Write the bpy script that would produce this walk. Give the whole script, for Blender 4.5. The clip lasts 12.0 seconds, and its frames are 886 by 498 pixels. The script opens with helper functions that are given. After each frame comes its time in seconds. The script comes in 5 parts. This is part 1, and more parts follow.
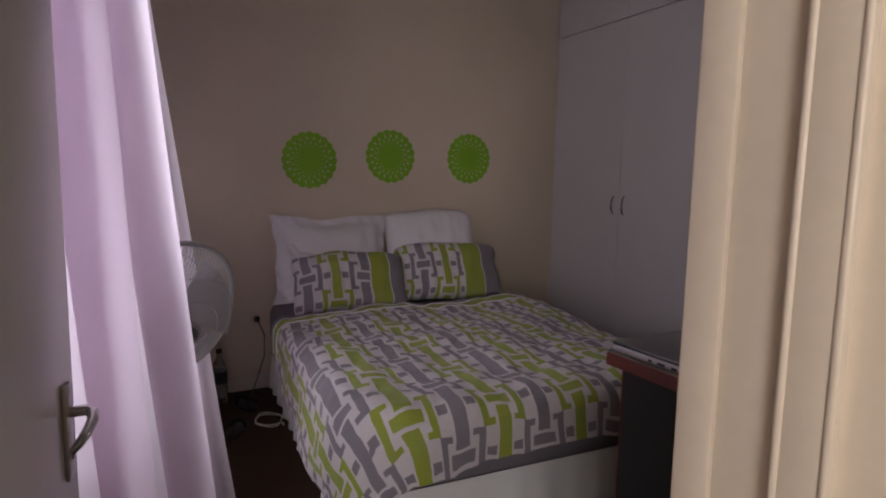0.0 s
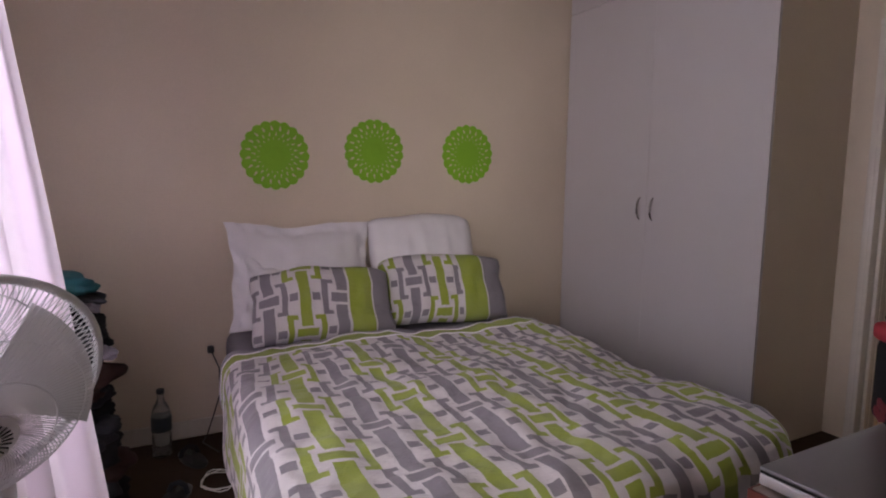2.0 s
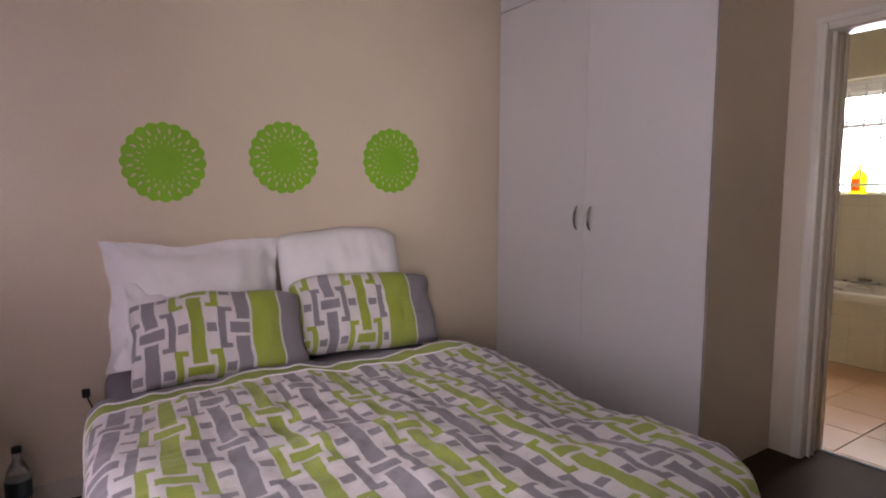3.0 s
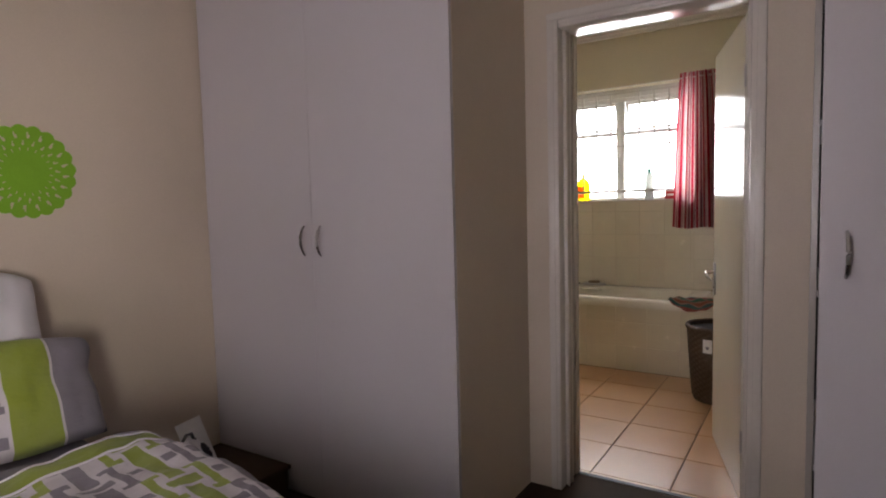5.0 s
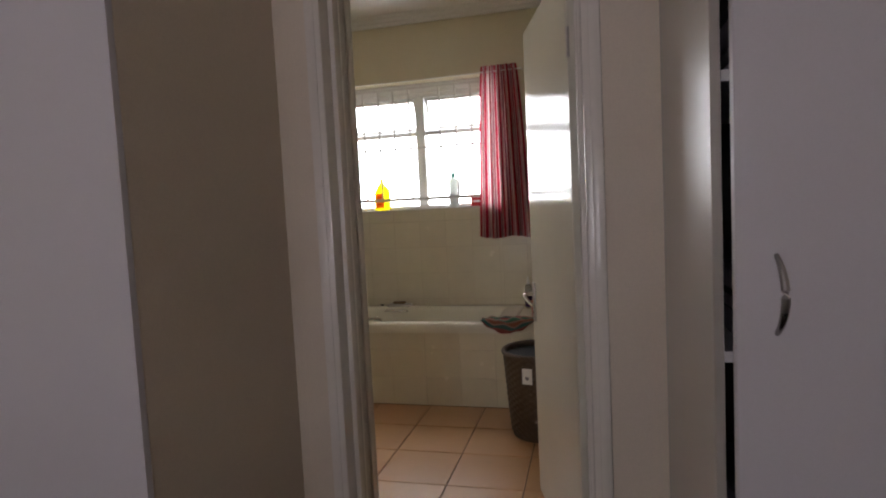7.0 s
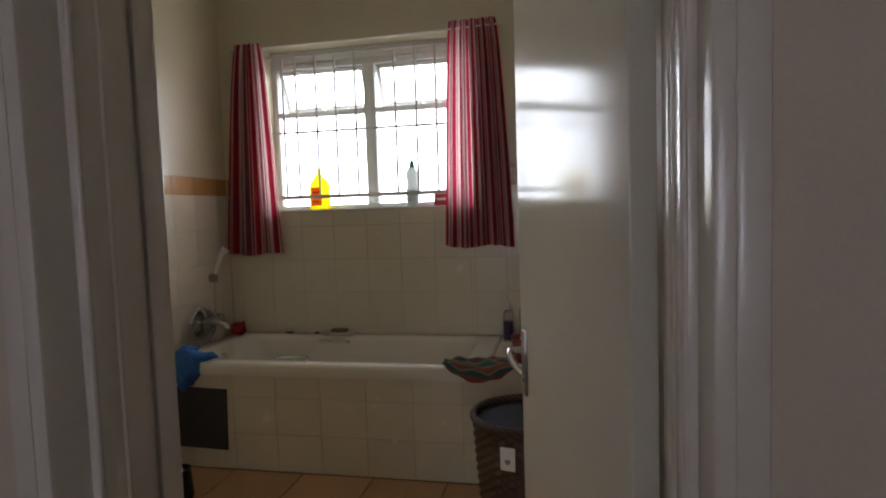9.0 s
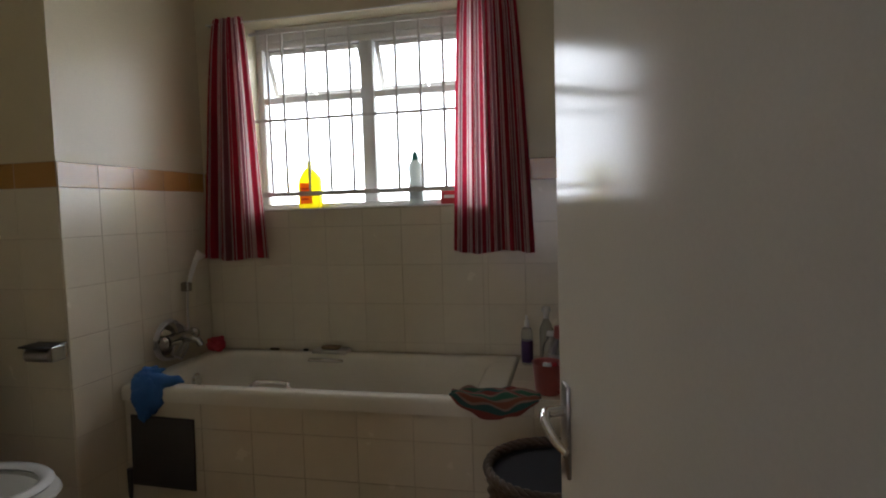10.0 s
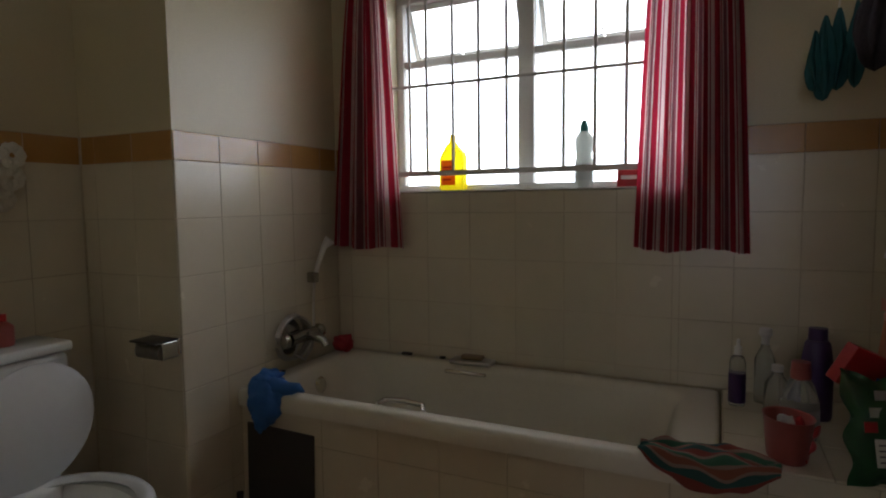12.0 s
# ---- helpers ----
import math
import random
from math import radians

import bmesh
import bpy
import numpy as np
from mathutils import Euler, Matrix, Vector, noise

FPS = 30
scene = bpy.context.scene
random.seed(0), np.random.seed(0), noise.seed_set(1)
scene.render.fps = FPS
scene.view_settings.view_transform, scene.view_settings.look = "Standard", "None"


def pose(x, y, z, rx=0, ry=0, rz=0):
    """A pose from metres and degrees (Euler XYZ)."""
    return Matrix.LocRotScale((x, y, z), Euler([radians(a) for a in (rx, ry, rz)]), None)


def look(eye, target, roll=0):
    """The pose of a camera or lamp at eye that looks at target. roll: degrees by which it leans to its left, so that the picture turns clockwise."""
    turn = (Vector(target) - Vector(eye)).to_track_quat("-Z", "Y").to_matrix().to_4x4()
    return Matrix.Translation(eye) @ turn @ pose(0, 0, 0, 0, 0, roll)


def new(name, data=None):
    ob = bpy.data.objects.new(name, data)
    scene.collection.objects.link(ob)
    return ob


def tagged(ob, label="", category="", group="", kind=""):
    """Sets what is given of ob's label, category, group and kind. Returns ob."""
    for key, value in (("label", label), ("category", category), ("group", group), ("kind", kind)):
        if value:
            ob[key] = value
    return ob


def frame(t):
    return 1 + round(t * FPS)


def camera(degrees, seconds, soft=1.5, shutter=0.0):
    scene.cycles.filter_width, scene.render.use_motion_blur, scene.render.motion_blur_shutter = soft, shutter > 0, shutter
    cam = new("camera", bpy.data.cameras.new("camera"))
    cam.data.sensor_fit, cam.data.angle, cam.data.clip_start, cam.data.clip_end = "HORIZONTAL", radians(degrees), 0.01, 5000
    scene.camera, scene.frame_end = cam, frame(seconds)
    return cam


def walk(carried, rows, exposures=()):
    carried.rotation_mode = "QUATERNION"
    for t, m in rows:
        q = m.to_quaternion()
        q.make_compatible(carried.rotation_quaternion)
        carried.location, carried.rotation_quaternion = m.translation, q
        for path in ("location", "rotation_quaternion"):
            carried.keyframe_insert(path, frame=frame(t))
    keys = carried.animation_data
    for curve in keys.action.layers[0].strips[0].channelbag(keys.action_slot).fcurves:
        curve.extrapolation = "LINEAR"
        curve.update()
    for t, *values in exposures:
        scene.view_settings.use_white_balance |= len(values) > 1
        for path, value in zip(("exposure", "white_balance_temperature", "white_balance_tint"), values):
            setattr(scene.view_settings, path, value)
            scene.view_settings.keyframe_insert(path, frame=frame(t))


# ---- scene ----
cam = camera(74.7, 12.0, soft=2.0)
PATH = [
    (0, (1.203, 0.934, 1.307), (2.136, 2.687, 1.074), 1.1),
    (0.5, (1.263, 1.036, 1.293), (2.19, 2.792, 1.06), 1.1),
    (1, (1.317, 1.196, 1.285), (2.24, 2.955, 1.055), 1.0),
    (1.5, (1.378, 1.335, 1.273), (2.307, 3.091, 1.047), 0.9),
    (2, (1.502, 1.492, 1.283), (2.451, 3.239, 1.063), 0.9),
    (2.5, (1.611, 1.612, 1.269), (2.625, 3.326, 1.074), 0.6),
    (3, (1.728, 1.731, 1.284), (2.857, 3.371, 1.098), 0.3),
    (3.5, (1.814, 1.833, 1.27), (3.137, 3.324, 1.113), -0.0),
    (3.7, (1.881, 1.85, 1.284), (3.267, 3.283, 1.121), -0.3),
    (5.3, (2.402, 2.11, 1.304), (4.144, 3.081, 1.16), -1.6),
    (5.5, (2.464, 2.143, 1.306), (4.247, 3.037, 1.163), -1.7),
    (6, (2.673, 2.182, 1.304), (4.533, 2.903, 1.167), -2.1),
    (6.5, (2.893, 2.211, 1.306), (4.801, 2.795, 1.17), -2.4),
    (7.2, (3.226, 2.261, 1.303), (5.165, 2.732, 1.164), -2.8),
    (8.8, (4.078, 2.364, 1.27), (6.033, 2.769, 1.147), -1.8),
    (9, (4.164, 2.388, 1.279), (6.118, 2.793, 1.146), -1.9),
    (9.5, (4.379, 2.445, 1.275), (6.333, 2.852, 1.146), -1.7),
    (10, (4.622, 2.475, 1.275), (6.569, 2.911, 1.143), -1.7),
    (10.5, (4.815, 2.535, 1.261), (6.747, 3.035, 1.125), -1.6),
    (11, (4.962, 2.624, 1.253), (6.867, 3.215, 1.112), -1.2),
    (11.5, (5.043, 2.723, 1.276), (6.91, 3.419, 1.109), -0.9),
    (12, (5.108, 2.761, 1.258), (6.911, 3.611, 1.096), -0.7),
]
EXPOSURES = [(0.0, -0.42, 6350, 19), (0.5, -0.34, 6350, 19), (1.0, 0.12, 6300, 20), (1.5, 0.36, 6300, 19), (2.5, 0.80, 6400, 18), (3.0, 0.98, 6450, 18), (3.7, 1.02, 6500, 17), (5.3, 0.58, 6450, 15), (7.2, 0.30, 6300, 13), (8.8, -0.1, 6050, 11), (9.5, -0.25, 6050, 11), (10.5, -0.60, 6050, 11), (12.0, -0.84, 6050, 11)]
walk(cam, [(t, look(eye, target, roll)) for t, eye, target, roll in PATH], EXPOSURES)

# ---- world and light ----
world = bpy.data.worlds.new("sky")
scene.world = world
world.use_nodes = True
wn = world.node_tree.nodes
sky = wn.new("ShaderNodeTexSky")
sky.sky_type, sky.sun_disc, sky.sun_elevation, sky.sun_rotation = "NISHITA", False, radians(62), radians(250)
world.node_tree.links.new(sky.outputs[0], wn["Background"].inputs[0])
wn["Background"].inputs[1].default_value = 0.12


def lamp(name, kind, m, energy, colour, **more):
    data = bpy.data.lights.new(name, kind)
    data.energy, data.color = energy, colour
    if kind == "AREA":
        data.shape, data.size, data.size_y = "RECTANGLE", more["size"][0], more["size"][1]
    else:
        data.angle = more["angle"]
    ob = new(name, data)
    ob.matrix_world = m
    return ob


lamp("sun", "SUN", look((-3, -1, 6), (0, 0, 0)), 1.0, (1, 0.95, 0.88), angle=radians(10))
# daylight in the three window openings
lamp("bathroom_daylight", "AREA", look((7.98, 3.5, 1.85), (0, 3.5, 1.75)), 53, (1.0, 0.98, 0.95), size=(1.9, 1.5))
lamp("bedroom_daylight", "AREA", look((0.55, 2.95, 1.36), (4.2, 5.0, 1.44)), 22, (1.0, 0.96, 0.98), size=(1.4, 1.5))
lamp("passage_daylight", "AREA", look((-0.06, -1.22, 1.58), (2.1, 2.0, 1.1)), 62, (1.0, 0.95, 0.87), size=(0.88, 1.2))

# ---- materials ----


class Net:
    """A small writer of node trees."""

    def __init__(self, mat):
        self.t = mat.node_tree
        self.b = self.t.nodes["Principled BSDF"]

    def node(self, kind, **props):
        n = self.t.nodes.new(kind)
        for key, value in props.items():
            setattr(n, key, value)
        return n

    def put(self, value, socket):
        if isinstance(value, bpy.types.NodeSocket):
            self.t.links.new(value, socket)
        else:
            socket.default_value = value

    def m(self, op, a, b=0.0, c=0.0):
        n = self.node("ShaderNodeMath", operation=op)
        for socket, value in zip(n.inputs, (a, b, c)):
            self.put(value, socket)
        return n.outputs[0]

    def between(self, a, lo, hi):
        return self.m("MULTIPLY", self.m("GREATER_THAN", a, lo), self.m("LESS_THAN", a, hi))

    def mix(self, f, a, b):
        n = self.node("ShaderNodeMix", data_type="RGBA")
        self.put(f, n.inputs[0])
        for value, socket in ((a, n.inputs[6]), (b, n.inputs[7])):
            self.put(value if isinstance(value, bpy.types.NodeSocket) else (*value, 1), socket)
        return n.outputs[2]

    def coords(self, kind="Object"):
        return self.node("ShaderNodeTexCoord").outputs[kind]

    def noise(self, scale, detail=4, rough=0.55, vec=None, stretch=None):
        n = self.node("ShaderNodeTexNoise")
        n.inputs["Scale"].default_value, n.inputs["Detail"].default_value, n.inputs["Roughness"].default_value = scale, detail, rough
        v = vec or self.coords()
        if stretch:
            g = self.node("ShaderNodeMapping")
            g.inputs["Scale"].default_value = stretch
            self.t.links.new(v, g.inputs[0])
            v = g.outputs[0]
        self.t.links.new(v, n.inputs["Vector"])
        return n.outputs[0]

    def ramp(self, f, lo, hi):
        n = self.node("ShaderNodeMapRange")
        self.put(f, n.inputs[0])
        n.inputs[1].default_value, n.inputs[2].default_value = lo, hi
        return n.outputs[0]

    def bump(self, h, strength, distance=0.01):
        n = self.node("ShaderNodeBump")
        n.inputs["Strength"].default_value, n.inputs["Distance"].default_value = strength, distance
        self.put(h, n.inputs["Height"])
        self.t.links.new(n.outputs[0], self.b.inputs["Normal"])


def material(name, colour, rough=0.5, metal=0.0, vary=0.12, grain=60, blot=2.5, relief=0.15, depth=0.002, stretch=None, **extra):
    mat = bpy.data.materials.new(name)
    mat.use_nodes = True
    n = Net(mat)
    dark = tuple(c * (1 - vary) for c in colour)
    pale = tuple(min(1, c * (1 + vary * 0.5)) for c in colour)
    big, fine = n.noise(blot, 5), n.noise(grain, 3, stretch=stretch)
    f = n.m("ADD", n.m("MULTIPLY", n.ramp(big, 0.3, 0.7), 0.65), n.m("MULTIPLY", n.ramp(fine, 0.3, 0.7), 0.35))
    n.put(n.mix(f, dark, pale), n.b.inputs["Base Color"])
    n.put(n.m("ADD", rough - 0.05, n.m("MULTIPLY", big, 0.1)), n.b.inputs["Roughness"])
    n.b.inputs["Metallic"].default_value = metal
    if relief:
        n.bump(n.m("ADD", fine, n.m("MULTIPLY", big, 0.6)), relief, depth)
    for key, value in extra.items():
        n.b.inputs[key.replace("_", " ")].default_value = value
    return mat


def glass(name, colour=(1, 1, 1), rough=0.0, weight=1.0):
    mat = bpy.data.materials.new(name)
    mat.use_nodes = True
    b = mat.node_tree.nodes["Principled BSDF"]
    b.inputs["Base Color"].default_value, b.inputs["Roughness"].default_value = (*colour, 1), rough
    b.inputs["Transmission Weight"].default_value, b.inputs["IOR"].default_value = weight, 1.45
    return mat


def see_through(mat, colour, share):
    """Mixes a thin cloth's translucency into a material."""
    n = Net(mat)
    tr = n.node("ShaderNodeBsdfTranslucent")
    n.put(colour if isinstance(colour, bpy.types.NodeSocket) else (*colour, 1), tr.inputs[0])
    mx = n.node("ShaderNodeMixShader")
    mx.inputs[0].default_value = share
    n.t.links.new(n.b.outputs[0], mx.inputs[1])
    n.t.links.new(tr.outputs[0], mx.inputs[2])
    n.t.links.new(mx.outputs[0], n.t.nodes["Material Output"].inputs[0])
    return mat


def tile_material(name, colour, rough=0.25, vary=0.06, blot=9):
    mat = bpy.data.materials.new(name)
    mat.use_nodes = True
    n = Net(mat)
    rnd = n.node("ShaderNodeObjectInfo").outputs["Random"]
    big = n.noise(blot, 5, vec=n.node("ShaderNodeNewGeometry").outputs["Position"])
    f = n.m("ADD", n.m("MULTIPLY", rnd, 0.5), n.m("MULTIPLY", n.ramp(big, 0.25, 0.75), 0.5))
    n.put(n.mix(f, tuple(c * (1 - vary) for c in colour), tuple(min(1, c * (1 + vary)) for c in colour)), n.b.inputs["Base Color"])
    n.put(n.m("ADD", rough - 0.05, n.m("MULTIPLY", big, 0.12)), n.b.inputs["Roughness"])
    n.b.inputs["Specular IOR Level"].default_value = 0.8
    n.bump(big, 0.08, 0.003)
    return mat


def link_print(name, white, green, grey, border, u0=0.0, v0=0.0, pitch=0.150, period=0.338):
    """Cotton printed with columns of linked bars, green and grey by turns; coordinates in metres from the UV map."""
    mat = bpy.data.materials.new(name)
    mat.use_nodes = True
    n = Net(mat)
    sep = n.node("ShaderNodeSeparateXYZ")
    n.t.links.new(n.coords("UV"), sep.inputs[0])
    wob = n.m("MULTIPLY", n.m("SUBTRACT", n.noise(45, 3, vec=n.coords("UV")), 0.5), 0.007)
    sway = n.m("MULTIPLY", n.m("SUBTRACT", n.noise(3.5, 2, vec=n.coords("UV")), 0.5), 0.03)
    u, v = n.m("ADD", n.m("ADD", sep.outputs[0], wob), sway), n.m("ADD", sep.outputs[1], wob)
    col = n.m("DIVIDE", n.m("ADD", u, u0), pitch)
    index = n.m("FLOOR", col)
    odd = n.m("FLOORED_MODULO", index, 2.0)
    a = n.m("ABSOLUTE", n.m("SUBTRACT", n.m("SUBTRACT", col, index), 0.5))
    w = n.m("FLOORED_MODULO", n.m("ADD", n.m("DIVIDE", n.m("ADD", v, v0), period), n.m("MULTIPLY", odd, 0.5)), 1.0)
    k = n.m("ABSOLUTE", n.m("SUBTRACT", w, 0.5))          # 0 at the crossbar, 0.5 half way to the next
    far = n.m("SUBTRACT", 1.0, a)                          # the same two, seen from the next column
    kfar = n.m("SUBTRACT", 0.5, k)

    def bracket(d, h):
        leg = n.m("MULTIPLY", n.between(d, 0.36, 0.52), n.m("LESS_THAN", h, 0.25))
        hook = n.m("MULTIPLY", n.between(d, 0.235, 0.52), n.between(h, 0.185, 0.25))
        return n.m("MAXIMUM", leg, hook)
    bar = n.m("MULTIPLY", n.m("LESS_THAN", a, 0.155), n.m("GREATER_THAN", k, 0.098))
    cross = n.m("MULTIPLY", n.m("LESS_THAN", a, 0.28), n.m("LESS_THAN", k, 0.060))
    block = n.m("MULTIPLY", n.between(a, 0.205, 0.44), n.m("GREATER_THAN", k, 0.45))
    own = n.m("MAXIMUM", n.m("MAXIMUM", bar, cross), bracket(a, k))
    ink, other = n.mix(odd, green, grey), n.mix(odd, grey, green)
    c = n.mix(block, white, grey)
    c = n.mix(bracket(far, kfar), c, other)
    c = n.mix(own, c, ink)
    side, lo, hi, edge = border
    axis = sep.outputs[0] if side == "u" else sep.outputs[1]
    c = n.mix(n.m("GREATER_THAN", axis, lo - 0.010), c, white)
    c = n.mix(n.m("GREATER_THAN", axis, lo), c, green)
    c = n.mix(n.m("GREATER_THAN", axis, hi), c, white)
    c = n.mix(n.m("GREATER_THAN", axis, hi + 0.008), c, edge)
    weave = n.noise(900, 2, vec=n.coords("UV"))
    soft = n.noise(9, 4)
    dirt = n.mix(n.m("MULTIPLY", n.ramp(soft, 0.35, 0.7), 0.12), c, tuple(0.55 * x for x in white))
    n.put(dirt, n.b.inputs["Base Color"])
    n.b.inputs["Roughness"].default_value = 0.85
    n.b.inputs["Sheen Weight"].default_value = 0.15
    n.bump(n.m("ADD", n.m("MULTIPLY", weave, 0.08), n.m("ADD", n.noise(14, 4, vec=n.coords("UV")), n.m("MULTIPLY", n.noise(5, 5, 0.6, vec=n.coords("UV"), stretch=(1, 2.2, 1)), 1.6))), 0.55, 0.014)
    return mat


def stripes(name, bands, period, share, base):
    """Cloth with vertical stripes; bands is (start, colour) over one period of the UV map's u."""
    mat = bpy.data.materials.new(name)
    mat.use_nodes = True
    n = Net(mat)
    sep = n.node("ShaderNodeSeparateXYZ")
    n.t.links.new(n.coords("UV"), sep.inputs[0])
    u = n.m("FLOORED_MODULO", n.m("DIVIDE", sep.outputs[0], period), 1.0)
    c = n.mix(0.0, base, base)
    for lo, hi, colour in bands:
        c = n.mix(n.between(u, lo, hi), c, colour)
    n.put(c, n.b.inputs["Base Color"])
    n.b.inputs["Roughness"].default_value = 0.85
    n.bump(n.noise(500, 2), 0.15, 0.001)
    return see_through(mat, c, share)


WALL = material("beige wall paint", (0.65, 0.55, 0.44), 0.6, vary=0.10, grain=180, blot=1.3, relief=0.25, depth=0.0015)
BATH_PAINT = material("cream bathroom paint", (0.62, 0.55, 0.38), 0.36, vary=0.10, grain=160, blot=1.5, relief=0.2, depth=0.0015, Specular_IOR_Level=0.75)
CEILING = material("white ceiling paint", (0.74, 0.72, 0.68), 0.7, vary=0.06, relief=0.15)
MELAMINE = material("white melamine", (0.557, 0.522, 0.535), 0.46, vary=0.05, grain=240, blot=1.1, relief=0.05, depth=0.0006)
GAP_SHADE = material("painted shade of the door gap", (0.04, 0.035, 0.03), 0.8, vary=0.2)
# beige enamel with the side panel's shade mixed into its base colour
SATIN = material("satin beige enamel darkened for shade", (0.34, 0.30, 0.26), 0.32, vary=0.06, grain=420, blot=1.4, relief=0.25, depth=0.0009, stretch=(1, 1, 0.05), Specular_IOR_Level=0.9, Coat_Weight=1.0, Coat_Roughness=0.24)
GLOSS_DOOR = material("glossy cream enamel", (0.70, 0.66, 0.56), 0.125, vary=0.06, grain=220, blot=1.6, relief=0.012, depth=0.001, Specular_IOR_Level=0.15)
DOOR_WHITE = material("white door enamel", (0.70, 0.66, 0.66), 0.17, vary=0.05, grain=200, blot=1.5, relief=0.03, depth=0.001)
FRAME_PAINT = material("cream frame enamel", (0.79, 0.70, 0.57), 0.28, vary=0.08, grain=50, blot=2, relief=0.12, depth=0.002)
FRAME_BEIGE = material("beige frame enamel", (0.70, 0.64, 0.57), 0.20, vary=0.06, grain=50, blot=2, relief=0.1, depth=0.002)
SKIRT = material("white skirting paint", (0.62, 0.57, 0.50), 0.45, vary=0.1)
FLOOR = material("dark brown floor covering", (0.052, 0.030, 0.018), 0.66, vary=0.35, grain=35, blot=3, relief=0.25, stretch=(1, 8, 1), Specular_IOR_Level=0.12)
CHROME = material("worn chrome", (0.72, 0.71, 0.69), 0.16, 1.0, vary=0.1, relief=0.04)
BOW = material("dull nickel", (0.42, 0.40, 0.39), 0.26, 1.0, vary=0.15, relief=0.04)
STEEL = material("brushed steel", (0.50, 0.48, 0.46), 0.32, 1.0, vary=0.12, relief=0.05)
BLACK = material("black plastic", (0.018, 0.018, 0.02), 0.45, vary=0.3)
WHITE_PLASTIC = material("white plastic", (0.74, 0.73, 0.70), 0.4, vary=0.05, relief=0.05)
WHITE_COTTON = material("white cotton", (0.76, 0.73, 0.76), 0.9, vary=0.06, grain=500, blot=7, relief=0.5, depth=0.006)
GREY_COTTON = material("grey cotton", (0.21, 0.19, 0.22), 0.9, vary=0.12, grain=500, blot=6, relief=0.5, depth=0.006)
PRINT_W, PRINT_GREEN, PRINT_GREY = (0.58, 0.535, 0.56), (0.26, 0.32, 0.03), (0.20, 0.18, 0.21)
DUVET = link_print("printed duvet cotton", PRINT_W, PRINT_GREEN, PRINT_GREY, ("v", 1.86, 1.945, PRINT_GREY), 0.662, -0.007)
SHAM = link_print("printed pillow cotton", PRINT_W, PRINT_GREEN, PRINT_GREY, ("u", 0.45, 0.565, PRINT_GREY), 0.175, 0.12, 0.168, 0.31)
SHAM_B = link_print("second printed pillow cotton", PRINT_W, PRINT_GREEN, PRINT_GREY, ("u", 0.43, 0.565, PRINT_GREY), 0.075, 0.12, 0.155, 0.33)
VALANCE = material("white bed valance cotton", (0.78, 0.79, 0.80), 0.9, vary=0.08, grain=400, blot=5, relief=0.4, depth=0.005)
GREEN_FOAM = material("lime green craft foam", (0.22, 0.46, 0.02), 0.7, vary=0.12, grain=90, relief=0.15)
LILAC = see_through(material("lilac curtain cloth", (0.72, 0.63, 0.71), 0.85, vary=0.08, grain=400, blot=3, relief=0.3, depth=0.003), (0.97, 0.88, 0.97), 0.7)
CRIMSON = stripes("striped bathroom curtain cloth", [(0.0, 0.22, (0.38, 0.02, 0.045)), (0.27, 0.31, (0.38, 0.02, 0.045)), (0.36, 0.5, (0.30, 0.10, 0.13)), (0.55, 0.74, (0.40, 0.02, 0.05)), (0.8, 0.86, (0.33, 0.06, 0.10))], 0.175, 0.55, (0.70, 0.57, 0.56))
RED_TRIM = material("red-brown desk edging", (0.155, 0.028, 0.018), 0.45, vary=0.15, grain=90)
DESK_TOP = material("pale desk laminate", (0.33, 0.27, 0.24), 0.4, vary=0.1, grain=120)
DESK_SIDE = material("black desk panel", (0.014, 0.014, 0.016), 0.5, vary=0.3, grain=120)
SILVER = material("pale aluminium laptop base", (0.55, 0.54, 0.57), 0.4, 0.3, vary=0.05, grain=300, relief=0.03)
LAPTOP = material("grey aluminium laptop shell", (0.24, 0.235, 0.25), 0.36, 0.6, vary=0.06, grain=300, relief=0.05)
BLACK_CLOTH = material("black bag cloth", (0.010, 0.010, 0.012), 0.95, vary=0.3, grain=300, relief=0.3, Specular_IOR_Level=0.2)
DULL_YELLOW = material("dull yellow plastic", (0.30, 0.20, 0.045), 0.5, vary=0.1)
RED_CLOTH = material("red bag cloth", (0.32, 0.015, 0.03), 0.7, vary=0.15, grain=300, relief=0.3)
TILE = tile_material("cream glazed wall tile", (0.66, 0.60, 0.47), 0.24)
BAND = tile_material("orange-beige border tile", (0.44, 0.24, 0.075), 0.22, 0.10)
GROUT = material("cream grout", (0.54, 0.47, 0.35), 0.9, vary=0.35, grain=90, relief=0.3)
FLOOR_TILE = tile_material("terracotta beige floor tile", (0.50, 0.275, 0.125), 0.30, 0.12, 5)
FLOOR_GROUT = material("dark floor grout", (0.16, 0.11, 0.07), 0.9, vary=0.3)
ENAMEL = material("cream bath enamel", (0.70, 0.66, 0.56), 0.22, vary=0.05, relief=0.04)
PORCELAIN = material("white porcelain", (0.74, 0.74, 0.72), 0.12, vary=0.04, relief=0.03)
SEAT_PLASTIC = material("white toilet seat plastic", (0.70, 0.71, 0.72), 0.2, vary=0.05, relief=0.03)
WINDOW_PAINT = material("white window paint", (0.70, 0.69, 0.66), 0.4, vary=0.12, grain=70, relief=0.15)
BAR_PAINT = material("white burglar bar paint", (0.60, 0.58, 0.55), 0.4, vary=0.15)
PANE = glass("window glass")
WICKER = material("dark brown wicker", (0.095, 0.060, 0.036), 0.6, vary=0.4, grain=150, relief=0.4)
PAPER = material("white paper", (0.78, 0.76, 0.74), 0.8, vary=0.04, relief=0.05)
